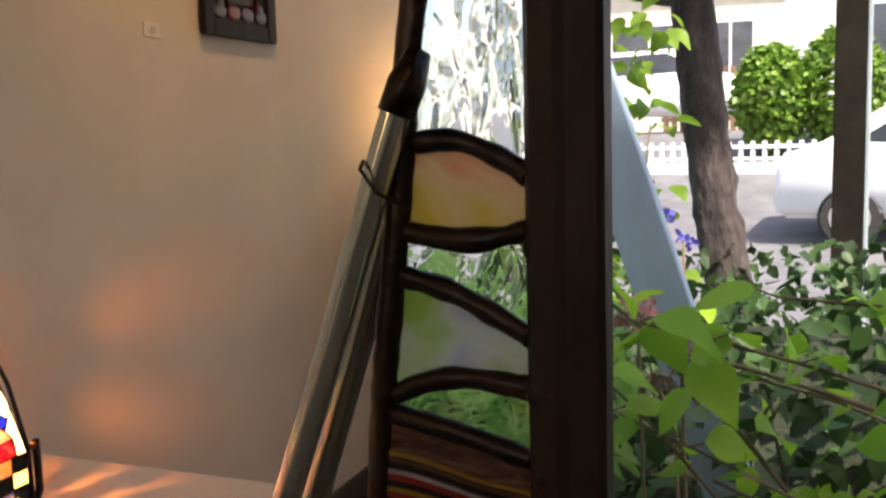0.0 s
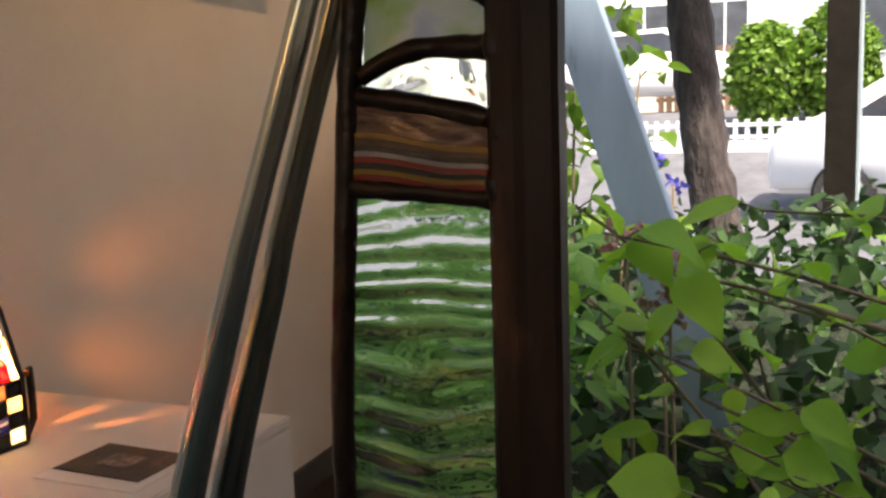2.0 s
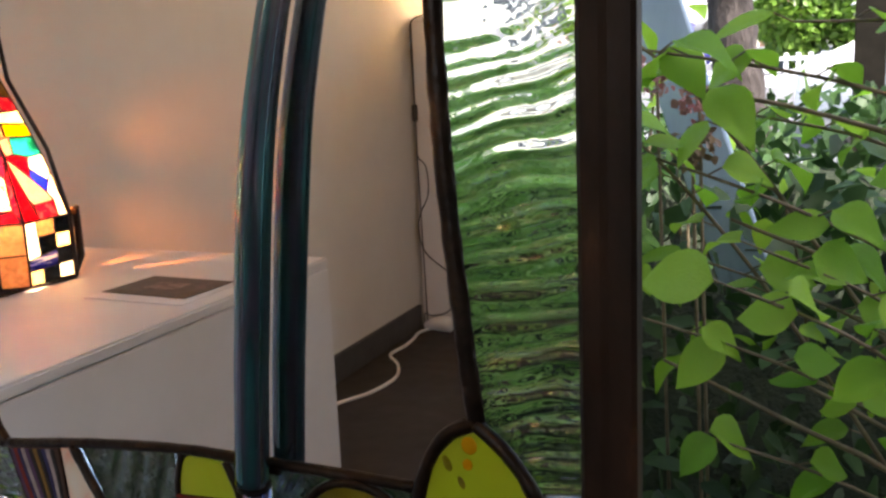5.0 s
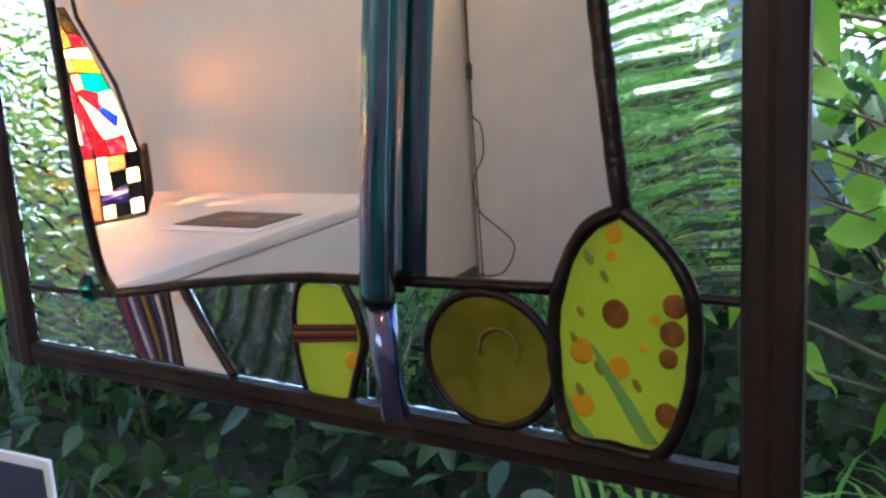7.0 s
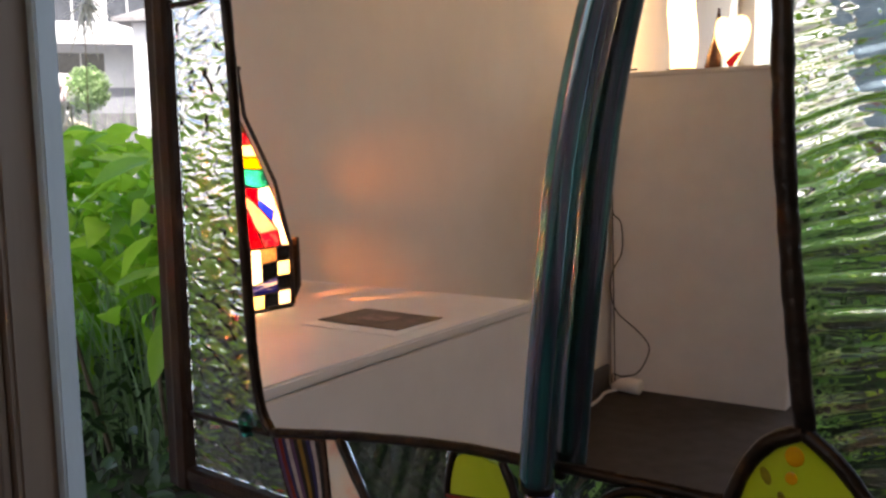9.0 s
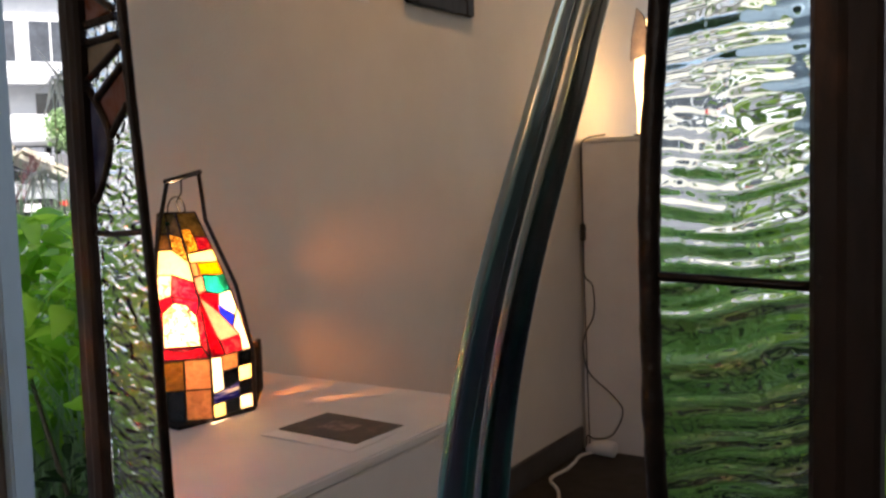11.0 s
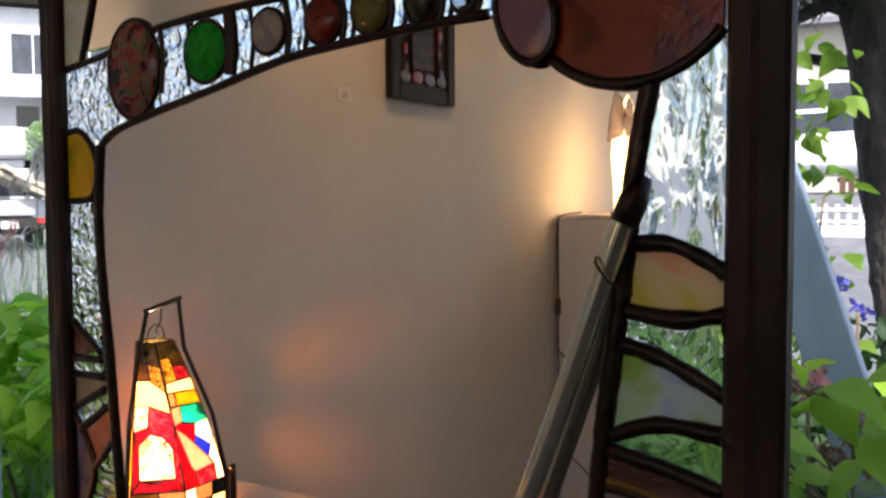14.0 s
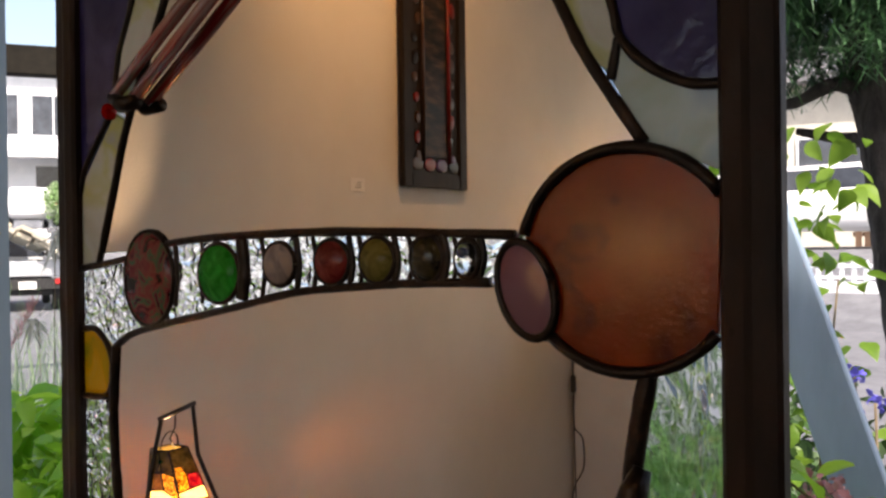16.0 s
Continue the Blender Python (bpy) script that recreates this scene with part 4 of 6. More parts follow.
def lamp_tile(side, corners, key, shrink=0.0, lead=True):
    """A piece of the shade with its corners (u, v) from below, edged with solder."""
    bm = bmesh.new()
    front = [lamp_point(side, u, v) for u, v in corners]
    mid = sum(front, Vector()) / len(front)
    front = [q.lerp(mid, shrink) for q in front]
    n = (front[1] - front[0]).cross(front[-1] - front[0]).normalized()
    if n.dot(Vector((mid.x + 0.02, mid.y, 0))) < 0:
        n = -n
    f = [bm.verts.new(q + n * 0.0012) for q in front]
    g = [bm.verts.new(q - n * 0.0012) for q in front]
    bm.faces.new(f)
    bm.faces.new(g[::-1])
    for i in range(len(f)):
        j = (i + 1) % len(f)
        bm.faces.new((f[i], g[i], g[j], f[j]))
        if lead:
            rod([front[i] + n * 0.0012, front[j] + n * 0.0012], 0.0011, 6, 1, 0.2, False, lamp_leads)
    bmesh.ops.recalc_face_normals(bm, faces=bm.faces)
    part("glass_tile", bm, PATCH[key], glass_lamp)


def bricks(u0, u1, v0, v1):
    return ((u0, v0), (u1, v0), (u1, v1), (u0, v1))


lamp_leads = bmesh.new()
# the broad flowered face
for key, c in (("red", ((0, .30), (1, .30), (.86, .36), (.14, .36))), ("red", ((0, .30), (.14, .36), (.12, .52), (0, .58))), ("berry", ((1, .30), (1, .57), (.88, .50), (.86, .36))),
               ("flower", ((.14, .36), (.50, .34), (.86, .36), (.88, .50), (.70, .555), (.40, .57), (.12, .52))), ("red", ((0, .58), (.12, .52), (.40, .57), (.35, .60))), ("berry", ((.40, .57), (.70, .555), (.88, .50), (1, .57), (.35, .60))),
               ("flower", ((0, .58), (.35, .60), (.42, .70), (0, .70))), ("berry", ((.35, .60), (1, .57), (1, .66), (.42, .70))), ("cream", ((0, .70), (.42, .70), (1, .66), (1, .76), (.5, .82), (0, .82))),
               ("gold", ((0, .82), (.5, .82), (.45, .90), (0, .90))), ("bubbly", ((.5, .82), (1, .76), (1, .88), (.45, .90))), ("old", ((0, .90), (.45, .90), (.40, 1), (0, 1))), ("old", ((.45, .90), (1, .88), (1, 1), (.40, 1)))):
    lamp_tile(0, c, key)
for c, key in ((bricks(0, .5, 0, .15), "dark"), (bricks(.5, 1, 0, .15), "tan"), (bricks(0, .5, .15, .30), "gold"), (bricks(.5, 1, .15, .30), "tan")):
    lamp_tile(0, c, key)
# the face with the chequered foot
for key, c in (("white", bricks(.66, 1, 0, .075)), ("dark", bricks(.30, .66, 0, .07)), ("cream", bricks(0, .30, 0, .07)), ("stripe", ((0, .07), (.66, .07), (.66, .15), (0, .12))), ("white", ((0, .12), (.28, .133), (.25, .30), (0, .30))),
               ("dark", bricks(.66, 1, .075, .15)), ("dark", ((.28, .133), (.66, .15), (.66, .225), (.265, .22))), ("cream", bricks(.66, 1, .15, .225)), ("tan", ((.265, .22), (.66, .225), (.66, .30), (.25, .30))), ("dark", bricks(.66, 1, .225, .30)),
               ("red", ((0, .30), (.35, .30), (.22, .40), (0, .60))), ("berry", ((.35, .30), (.78, .30), (.80, .38), (.30, .37))), ("white", ((.78, .30), (1, .30), (1, .52), (.70, .42), (.80, .38))), ("pink", ((.22, .40), (.30, .37), (.80, .38), (.70, .42), (.45, .50), (0, .60))),
               ("blue", ((.45, .50), (.70, .42), (.85, .47), (.50, .54))), ("white", ((.85, .47), (1, .52), (1, .60), (.60, .59), (.50, .54))), ("red", ((0, .60), (.45, .50), (.50, .54), (.60, .59), (.2, .61))),
               ("teal", ((.25, .61), (.60, .59), (1, .60), (1, .68), (.30, .69))), ("pink", ((0, .60), (.25, .61), (.30, .69), (0, .68))), ("yellow", ((.22, .69), (1, .68), (1, .745), (.26, .755))), ("tan", bricks(0, .22, .69, .755)),
               ("cream", ((.0, .755), (1, .745), (1, .81), (0, .80))), ("berry", ((.45, .81), (1, .81), (1, .87), (.5, .88))), ("bubbly", ((0, .80), (.45, .81), (.5, .88), (.4, .92), (0, .92))), ("old", ((0, .92), (.4, .92), (.5, .88), (1, .87), (1, 1), (0, 1)))):
    lamp_tile(1, c, key)
for side in (2, 3, 4):
    for v0, v1, key in ((0, .30, "tan"), (.30, .40, "amber_back"), (.40, .475, "amber_back"), (.475, .585, "amber_back"), (.585, .80, "old"), (.80, 1, "old")):
        # chinks and slits added on the unseen back, to light the wall and plinth
        if side == 2 and v0 in (.40, .475):
            a, b, c, d = (.725, .815, .428, .468) if v0 == .40 else (.640, .725, .502, .532)
            for piece in (bricks(0, a, v0, v1), bricks(b, 1, v0, v1), bricks(a, b, v0, c), bricks(a, b, d, v1)):
                lamp_tile(side, piece, key, 0, False)
            lamp_tile(side, bricks(a, b, c, d), "film", 0, False)
        elif side == 2 and v0 == .30:
            for k, (u0, u1) in enumerate(((0, .14), (.14, .22), (.22, .47), (.47, .52), (.52, .80), (.80, .84), (.84, 1))):
                lamp_tile(side, bricks(u0, u1, .30, .40), "glow" if k % 2 else key, 0, False)
        else:
            lamp_tile(side, bricks(0, 1, v0, v1), key, 0, False)
for side in range(5):
    for v in (0.0, 0.30, 1.0):
        rod([lamp_point(side, 0, v), lamp_point(side, 1, v)], 0.0015, 6, 1, 0, False, lamp_leads)
    rod([lamp_point(side, 0, v) for v in (0, 0.3, 0.65, 1.0)], 0.0017, 6, 1, 0, False, lamp_leads)
part("solder_lines", lamp_leads, LEAD, glass_lamp)
tl, tr = Vector((-0.045, 0.006, 0.368)), Vector((-0.053, -0.060, 0.383))
part("frame_strap", rod([(0.014, 0.092, 0.004), (0.012, 0.088, 0.10), (-0.010, 0.066, 0.20), (-0.034, 0.034, 0.29), tl], 0.0036, 8), BLACK_M, glass_lamp, "black metal strap")
part("frame_strap", rod([(0.055, -0.069, 0.004), (0.052, -0.070, 0.10), (0.026, -0.064, 0.20), (-0.024, -0.048, 0.305), tr], 0.0034, 8), BLACK_M, glass_lamp, "black metal strap")
part("frame_strap", rod([tl + Vector((0, 0.004, 0)), tr - Vector((0, 0.004, 0))], 0.0042, 8), BLACK_M, glass_lamp, "black metal top bar")
part("hook", rod([(-0.047, -0.022, 0.372), (-0.046, -0.020, 0.35), (-0.040, -0.006, 0.335), (-0.048, -0.020, 0.318)], 0.0014, 6), BLACK_M, glass_lamp, "bent wire hook")
part("wire_loop", rod([(-0.05 + 0.014 * math.cos(a), -0.012 + 0.026 * math.cos(a), 0.322 + 0.022 * math.sin(a)) for a in (2 * math.pi * i / 16 for i in range(17))], 0.0012, 6, 1, 0, False), BLACK_M, glass_lamp)
for x, y, z, r, bead_m in ((-0.034, 0.014, 0.300, 0.0075, TEAL_GEM), (-0.026, -0.020, 0.272, 0.0065, PATCH["red"]), (-0.022, 0.012, 0.238, 0.0045, PATCH["red"]), (0.012, -0.028, 0.190, 0.006, PATCH["blue"])):
    bm = bmesh.new()
    bmesh.ops.create_uvsphere(bm, u_segments=14, v_segments=9, radius=r, matrix=Matrix.Translation((x, y, z)))
    part("glass_bead", bm, bead_m, glass_lamp, "round glass bead", smooth=True)
part("dark_scroll", rod([(0.050, -0.066, 0.004), (0.040, -0.092, 0.03), (0.030, -0.100, 0.07), (0.034, -0.096, 0.105), (0.040, -0.085, 0.10)], 0.006, 8), BLACK_M, glass_lamp, "curled black side bracket")
part("base_plate", box((-0.052, -0.068, 0), (0.06, 0.08, 0.005), 0.002), BLACK_M, glass_lamp)
lamp("lamp_bulb", "POINT", (LX + 0.0, LY + 0.0, 0.617 + 0.165), 16, (1.0, 0.66, 0.38), 0.008)

# lamps on the tall pedestal
FROST = opal("frosted_lamp_glass", [(0.3, (0.84, 0.78, 0.62)), (0.7, (0.88, 0.84, 0.74))], 30, 0.75, 0.3)
_b = FROST.node_tree.nodes["Principled BSDF"]
_b.inputs["Emission Color"].default_value, _b.inputs["Emission Strength"].default_value = (1.0, 0.62, 0.28, 1), 4.0
TIP_M = opal("greyish_lilac_lamp_glass", [(0.3, (0.50, 0.46, 0.52)), (0.7, (0.70, 0.66, 0.66))], 40, 0.6, 0.3)
tall = thing("frosted_lamp", (-1.385, -2.62, 1.093), "tall glowing frosted white glass lamp", "lamp")
prof = [(0.0, 0.040), (0.03, 0.043), (0.10, 0.048), (0.20, 0.049), (0.26, 0.045), (0.31, 0.040), (0.35, 0.031), (0.385, 0.016), (0.41, 0.003)]
part("shade", rod([(0.006 * math.sin(z * 20), 0, z) for z, _ in prof], [r for _, r in prof], 20, 0.9, 0.1, False), FROST, tall, "glowing milky glass shade", smooth=True)
part("base", rod([(0, 0, 0), (0, 0, 0.006)], 0.053, 20), BLACK_M, tall)
part("glass_petal", slab([(-0.046, 0.25), (-0.040, 0.33), (-0.020, 0.425), (0.004, 0.395), (0.020, 0.33), (0.010, 0.27)], 0.040, 0.045, 0.001), TIP_M, tall, "pointed greyish lilac glass petal")
part("glass_petal", slab([(0.006, 0.33), (0.030, 0.40), (0.046, 0.37), (0.048, 0.28), (0.022, 0.26)], 0.036, 0.041, 0.001), TIP_M, tall, "small greyish lilac glass petal")
part("solder_edge", rod([(-0.047, 0.043, 0.25), (-0.041, 0.043, 0.33), (-0.020, 0.043, 0.427), (0.005, 0.043, 0.396), (0.021, 0.043, 0.33)], 0.0016, 6), LEAD, tall)
lamp("frosted_lamp_bulb", "POINT", (-1.385, -2.62, 1.093 + 0.14), 1.5, (1.0, 0.55, 0.22), 0.02)
heart = thing("heart_lamp", (-1.225, -2.66, 1.093), "glowing heart-shaped glass lamp with red tip", "lamp")
hp = [(0.0, 0.012), (0.030, 0.05), (0.052, 0.095), (0.056, 0.135), (0.040, 0.165), (0.015, 0.162), (0.0, 0.145), (-0.018, 0.165), (-0.042, 0.160), (-0.052, 0.125), (-0.040, 0.07)]
hp = [(q.x, q.y) for q in rounded(hp)]
part("heart_shade", slab(hp, -0.012, 0.025, 0.006), FROST, heart, "glowing cream glass heart")
part("red_tip", slab([(0.003, 0.0), (0.040, 0.052), (0.022, 0.050), (-0.012, 0.020)], 0.018, 0.030), PATCH["red"], heart, "red glass tip")
part("stand", rod([(-0.07, 0, 0.0), (-0.065, 0.0, 0.05), (-0.055, 0, 0.11), (-0.050, 0, 0.20)], [0.030, 0.024, 0.015, 0.004], 14, 0.8, 0.15), surface("dark_brown_glaze", [(0.3, (0.03, 0.012, 0.008)), (0.7, (0.09, 0.03, 0.02))], 50, 0.25), heart, "dark brown stem", smooth=True)
part("base", box((-0.09, -0.03, 0), (0.03, 0.03, 0.006), 0.002), BLACK_M, heart)
lamp("heart_lamp_bulb", "POINT", (-1.225, -2.70, 1.093 + 0.10), 1.2, (1.0, 0.55, 0.22), 0.01)

# cord with its switch, and the white plug on the floor
cord = thing("lamp_cord", (-1.57, -2.49, 0), "dark lamp cord hanging in front of the pedestal", "cord")
part("cable", rod(rounded([(0.09, 0.004, 1.10), (0.01, 0.012, 1.085), (-0.004, 0.012, 1.02), (0.0, 0.012, 0.83), (0.002, 0.012, 0.70), (0.004, 0.012, 0.62), (0.040, 0.020, 0.585), (0.045, 0.022, 0.49), (0.006, 0.014, 0.42), (-0.006, 0.012, 0.36),
                           (0.02, 0.016, 0.28), (0.12, 0.03, 0.215), (0.158, 0.035, 0.165), (0.115, 0.03, 0.08), (0.05, 0.03, 0.055), (0.015, 0.03, 0.06), (0.012, 0.03, 0.004)], False, 5), 0.0028, 6), CORD_M, cord, smooth=True)
part("cable", rod([(-0.002, 0.008, 1.08), (0.0, 0.008, 0.6), (0.012, 0.008, 0.004)], 0.0026, 6), CORD_M, cord)
part("switch", box((-0.007, 0.005, 0.74), (0.010, 0.022, 0.80), 0.004), CORD_M, cord, "inline rocker switch")
plug = thing("power_plug", (-1.50, -2.455, 0.0), "white power plug with its cable lying on the dark floor", "plug")
part("plug_body", rod([(-0.050, 0.008, 0.018), (-0.02, 0.003, 0.026), (0.020, -0.003, 0.030), (0.050, -0.006, 0.028), (0.056, -0.006, 0.028)], [0.010, 0.022, 0.029, 0.028, 0.016], 12, 0.9), WHITE_PLASTIC, plug, smooth=True)
part("cable", rod(rounded([(-0.02, 0.0, 0.012), (-0.05, 0.05, 0.005), (-0.03, 0.12, 0.004), (-0.012, 0.20, 0.004), (-0.004, 0.31, 0.004), (0.075, 0.39, 0.004), (0.136, 0.50, 0.004), (0.14, 0.64, 0.004), (0.105, 0.75, 0.004), (0.05, 0.95, 0.004)], False, 6), 0.0055, 8), WHITE_PLASTIC, plug, smooth=True)

# framed glass panel on the wall and its label
wp = room_thing("framed_glass_panel", 0.006, -1.638, 1.412, "narrow dark framed mirror with stained glass bits on the wall", "framed mirror")
PH = 0.80
part("frame_stile", box((0, -0.158, 0), (0.018, -0.118, PH), 0.003), PANEL_WOOD, wp)
part("frame_stile", box((0, 0.118, 0), (0.018, 0.158, PH), 0.003), PANEL_WOOD, wp)
part("frame_rail", box((0, -0.118, 0), (0.017, 0.118, 0.040), 0.003), PANEL_WOOD, wp)
part("frame_rail", box((0, -0.118, PH - 0.04), (0.017, 0.118, PH), 0.003), PANEL_WOOD, wp)
part("backing", box((0.001, -0.118, 0.040), (0.010, 0.118, PH - 0.04)), PANEL_WOOD, wp)
# brown bands in the colour stand in for what this mirror strip reflects
STRIP_M = surface("mirror_painted_reflection", [(0.40, (0.006, 0.004, 0.003)), (0.52, (0.03, 0.016, 0.008)), (0.7, (0.11, 0.06, 0.028))], 9, 0.35, 0.0, 0, 90, 0.0, (1, 1, 4))
STRIP_M.node_tree.nodes["Principled BSDF"].inputs["Specular IOR Level"].default_value = 0.1
part("mirror_strip", box((0.0105, -0.055, 0.085), (0.013, 0.060, PH - 0.09)), STRIP_M, wp, "dark mirror strip with a brown reflection painted in")
rnd = random.Random(9)
for side in (-1, 1):
    part("glass_cane", rod([(0.016, side * 0.064, 0.07), (0.016, side * 0.064, PH - 0.08)], 0.005, 10), STRIPE["brown"] if side > 0 else STRIPE["red"], wp)
    for k in range(13):
        key = rnd.choice(["red", "brown", "black", "violet", "black", "brown"])
        z = 0.08 + k * 0.052
        part("glass_bit", dome(0, 0, 0.013, rnd.uniform(0.012, 0.022), 0, 0.0022, rnd.uniform(-30, 30), 3, 10), STRIPE[key], wp).matrix_basis = pose(0.013, side * (0.086 + rnd.uniform(-0.012, 0.012)), z, 0, 0, 90)
for k, key in enumerate(["black", "violet", "red", "brown"]):
    part("glass_bit", dome(0, 0, 0.028, 0.018, 0, 0.002, 0, 3, 12), STRIPE[key], wp).matrix_basis = pose(0.013, -0.09 + 0.06 * k, 0.062, 0, 0, 90)
tag = room_thing("wall_label", 0.001, -1.312, 1.392, "small white paper label on the wall", "label")
part("paper", box((0, -0.027, 0), (0.002, 0.027, 0.032)), PAPER, tag)
for k in range(3):
    part("text_bar", box((0.0022, -0.012, 0.008 + k * 0.006), (0.0026, 0.012 - 0.004 * k, 0.0095 + k * 0.006)), CORD_M, tag)

# print with a white border that stands on the window sill
poster = thing("standing_print", (-0.728, 0.105, 0.30), "dark navy print with a white border standing on the sill", "print", 5)
part("board", box((-0.125, 0.0, 0), (0.125, 0.004, 0.219), 0.0008), PAPER, poster)
part("print", box((-0.125, -0.0012, 0.0), (0.117, -0.0002, 0.210)), NAVY_CARD, poster, "dark navy printed picture")
part("strut", box((-0.02, 0.004, 0), (0.02, 0.035, 0.08)), PAPER, poster)

# ---- garden and street ----
BARK_M = surface("rough_tree_bark", [(0.3, (0.020, 0.015, 0.014)), (0.55, (0.058, 0.045, 0.042)), (0.8, (0.11, 0.09, 0.085))], 22, 0.9, 0, 0.02, 45, 0, (1, 1, 0.35))
TWIG_M = surface("brown_twig", [(0.3, (0.10, 0.07, 0.04)), (0.7, (0.20, 0.15, 0.09))], 40, 0.8)
LEAF_NEAR = leafy("bright_green_leaf", (0.16, 0.39, 0.022), (0.38, 0.60, 0.055), 0.52, 9, 0.3)
LEAF_LEFT = leafy("fresh_green_leaf", (0.16, 0.42, 0.026), (0.46, 0.70, 0.065), 0.6, 9, 0.3)
LEAF_IVY = leafy("dark_ivy_leaf", (0.012, 0.036, 0.009), (0.05, 0.11, 0.026), 0.25, 9, 0.55)
LEAF_HEDGE = leafy("hedge_leaf", (0.08, 0.19, 0.02), (0.22, 0.36, 0.06), 0.4)
LEAF_PINE = leafy("pine_needle", (0.020, 0.075, 0.030), (0.070, 0.165, 0.065), 0.25)
LEAF_GRASS = leafy("pale_grass_blade", (0.15, 0.30, 0.08), (0.44, 0.56, 0.34), 0.45)
LEAF_DRY = leafy("dry_pinkish_floret", (0.22, 0.13, 0.09), (0.55, 0.20, 0.22), 0.3)
PETAL_BLUE = leafy("blue_petal", (0.06, 0.06, 0.42), (0.18, 0.16, 0.62), 0.3)
ASPHALT = surface("grey_asphalt", [(0.3, (0.09, 0.092, 0.102)), (0.7, (0.15, 0.152, 0.165))], 3, 0.85, 0, 0.002, 60)
SOIL = surface("dark_garden_soil", [(0.3, (0.018, 0.016, 0.010)), (0.7, (0.05, 0.045, 0.03))], 8, 0.9, 0, 0.01, 40)
PLASTER = surface("white_house_plaster", [(0.3, (0.62, 0.65, 0.68)), (0.7, (0.72, 0.74, 0.76))], 3, 0.8)
YELLOW_WALL = surface("ochre_house_wall", [(0.3, (0.50, 0.47, 0.40)), (0.7, (0.60, 0.57, 0.49))], 3, 0.8)
ROOF_M = surface("grey_roof_tile", [(0.3, (0.16, 0.16, 0.17)), (0.7, (0.26, 0.26, 0.27))], 5, 0.6, 0, 0.01, 12)
WINDOW_DARK = surface("dark_window_glass", [(0.3, (0.03, 0.035, 0.045)), (0.7, (0.07, 0.08, 0.10))], 2, 0.08)
FENCE_M = surface("brown_fence_wood", [(0.3, (0.10, 0.06, 0.04)), (0.7, (0.18, 0.11, 0.07))], 8, 0.8, 0, 0, 90, 0, (1, 1, 0.2), 0.2)
CAR_WHITE = surface("white_car_paint", [(0.3, (0.74, 0.75, 0.76)), (0.7, (0.80, 0.80, 0.81))], 2, 0.2, 0, 0, 90, 0.8)
RUBBER = surface("black_rubber", [(0.3, (0.012, 0.012, 0.012)), (0.7, (0.03, 0.03, 0.03))], 20, 0.8)
CHROME = surface("wheel_alloy", [(0.3, (0.45, 0.45, 0.46)), (0.7, (0.60, 0.60, 0.61))], 20, 0.3, 0.8)
POST_M = surface("dark_olive_post_paint", [(0.3, (0.008, 0.007, 0.005)), (0.7, (0.018, 0.015, 0.011))], 10, 0.7, 0, 0.001, 50)
POST_M.node_tree.nodes["Principled BSDF"].inputs["Specular IOR Level"].default_value = 0.1
STRAW = surface("pale_straw_bundle", [(0.3, (0.50, 0.44, 0.34)), (0.7, (0.72, 0.68, 0.56))], 30, 0.9, 0, 0.02, 40, 0, (1, 6, 6))
RED_LIGHT = surface("red_tail_lamp", [(0.3, (0.45, 0.02, 0.02)), (0.7, (0.6, 0.04, 0.04))], 30, 0.2)


def rise(x, y):
    """The street climbs behind the road opposite the window."""
    k = min(1, max(0, (y - 10.5) / 5.5))
    s = min(1, max(0, (x + 14) / 6))
    return -0.05 + 1.15 * k * k * (3 - 2 * k) * s


def land(x0, x1, y0, y1, nx, ny, dz=0.0):
    bm = bmesh.new()
    g = [[bm.verts.new((x, y, rise(x, y) + dz + 0.012 * noise.noise(Vector((x, y, 0)) * 2))) for x in (x0 + (x1 - x0) * i / nx for i in range(nx + 1))] for y in (y0 + (y1 - y0) * j / ny for j in range(ny + 1))]
    for j in range(ny):
        for i in range(nx):
            bm.faces.new((g[j][i], g[j][i + 1], g[j + 1][i + 1], g[j + 1][i]))
    return bm


bm = bmesh.new()
xs = [-600, -120, -40] + [-30 + 2 * i for i in range(36)] + [60, 200, 600]
ys = [-600, -120, -30, -4.4, 0.2] + [1 + 1.2 * i for i in range(20)] + [40, 100, 600]
grid = [[bm.verts.new((x, y, rise(x, y) if y > 0.1 else -0.13)) for x in xs] for y in ys]
for j in range(len(ys) - 1):
    for i in range(len(xs) - 1):
        bm.faces.new((grid[j][i], grid[j][i + 1], grid[j + 1][i + 1], grid[j + 1][i]))
ground = tagged(part("ground", bm, ASPHALT), "grey asphalt street ground that climbs gently", "ground", kind="structure")
soil = tagged(part("planting_bed", land(-6, 3, 0.34, 3.3, 30, 12, 0.03), SOIL), "dark soil bed of the front garden", "ground", kind="structure")

# leaf shapes: (across, along, dip) with the stalk at the origin
def oval_leaf(width, tip, n=8):
    """A pointed oval leaf with a folded midrib, wavy edge and a drooping tip."""
    vs, fs = [], []
    for i in range(n + 1):
        t = i / n
        w = width * math.sin(math.pi * t ** 0.72) ** 0.85 * (1 - tip * t * t) if 0 < i < n else 0.004
        for j in (-1, -0.55, 0, 0.55, 1):
            vs.append((w * j, t, 0.30 * w * abs(j) - 0.22 * t ** 2.2 + 0.02 * math.sin(9 * t + 2 * j) * abs(j) - 0.08 * w * j * j))
    for i in range(n):
        for j in range(4):
            k = i * 5 + j
            fs.append((k, k + 1, k + 6, k + 5))
    return vs, fs


HEART, HEART_F = oval_leaf(0.33, 0.35)
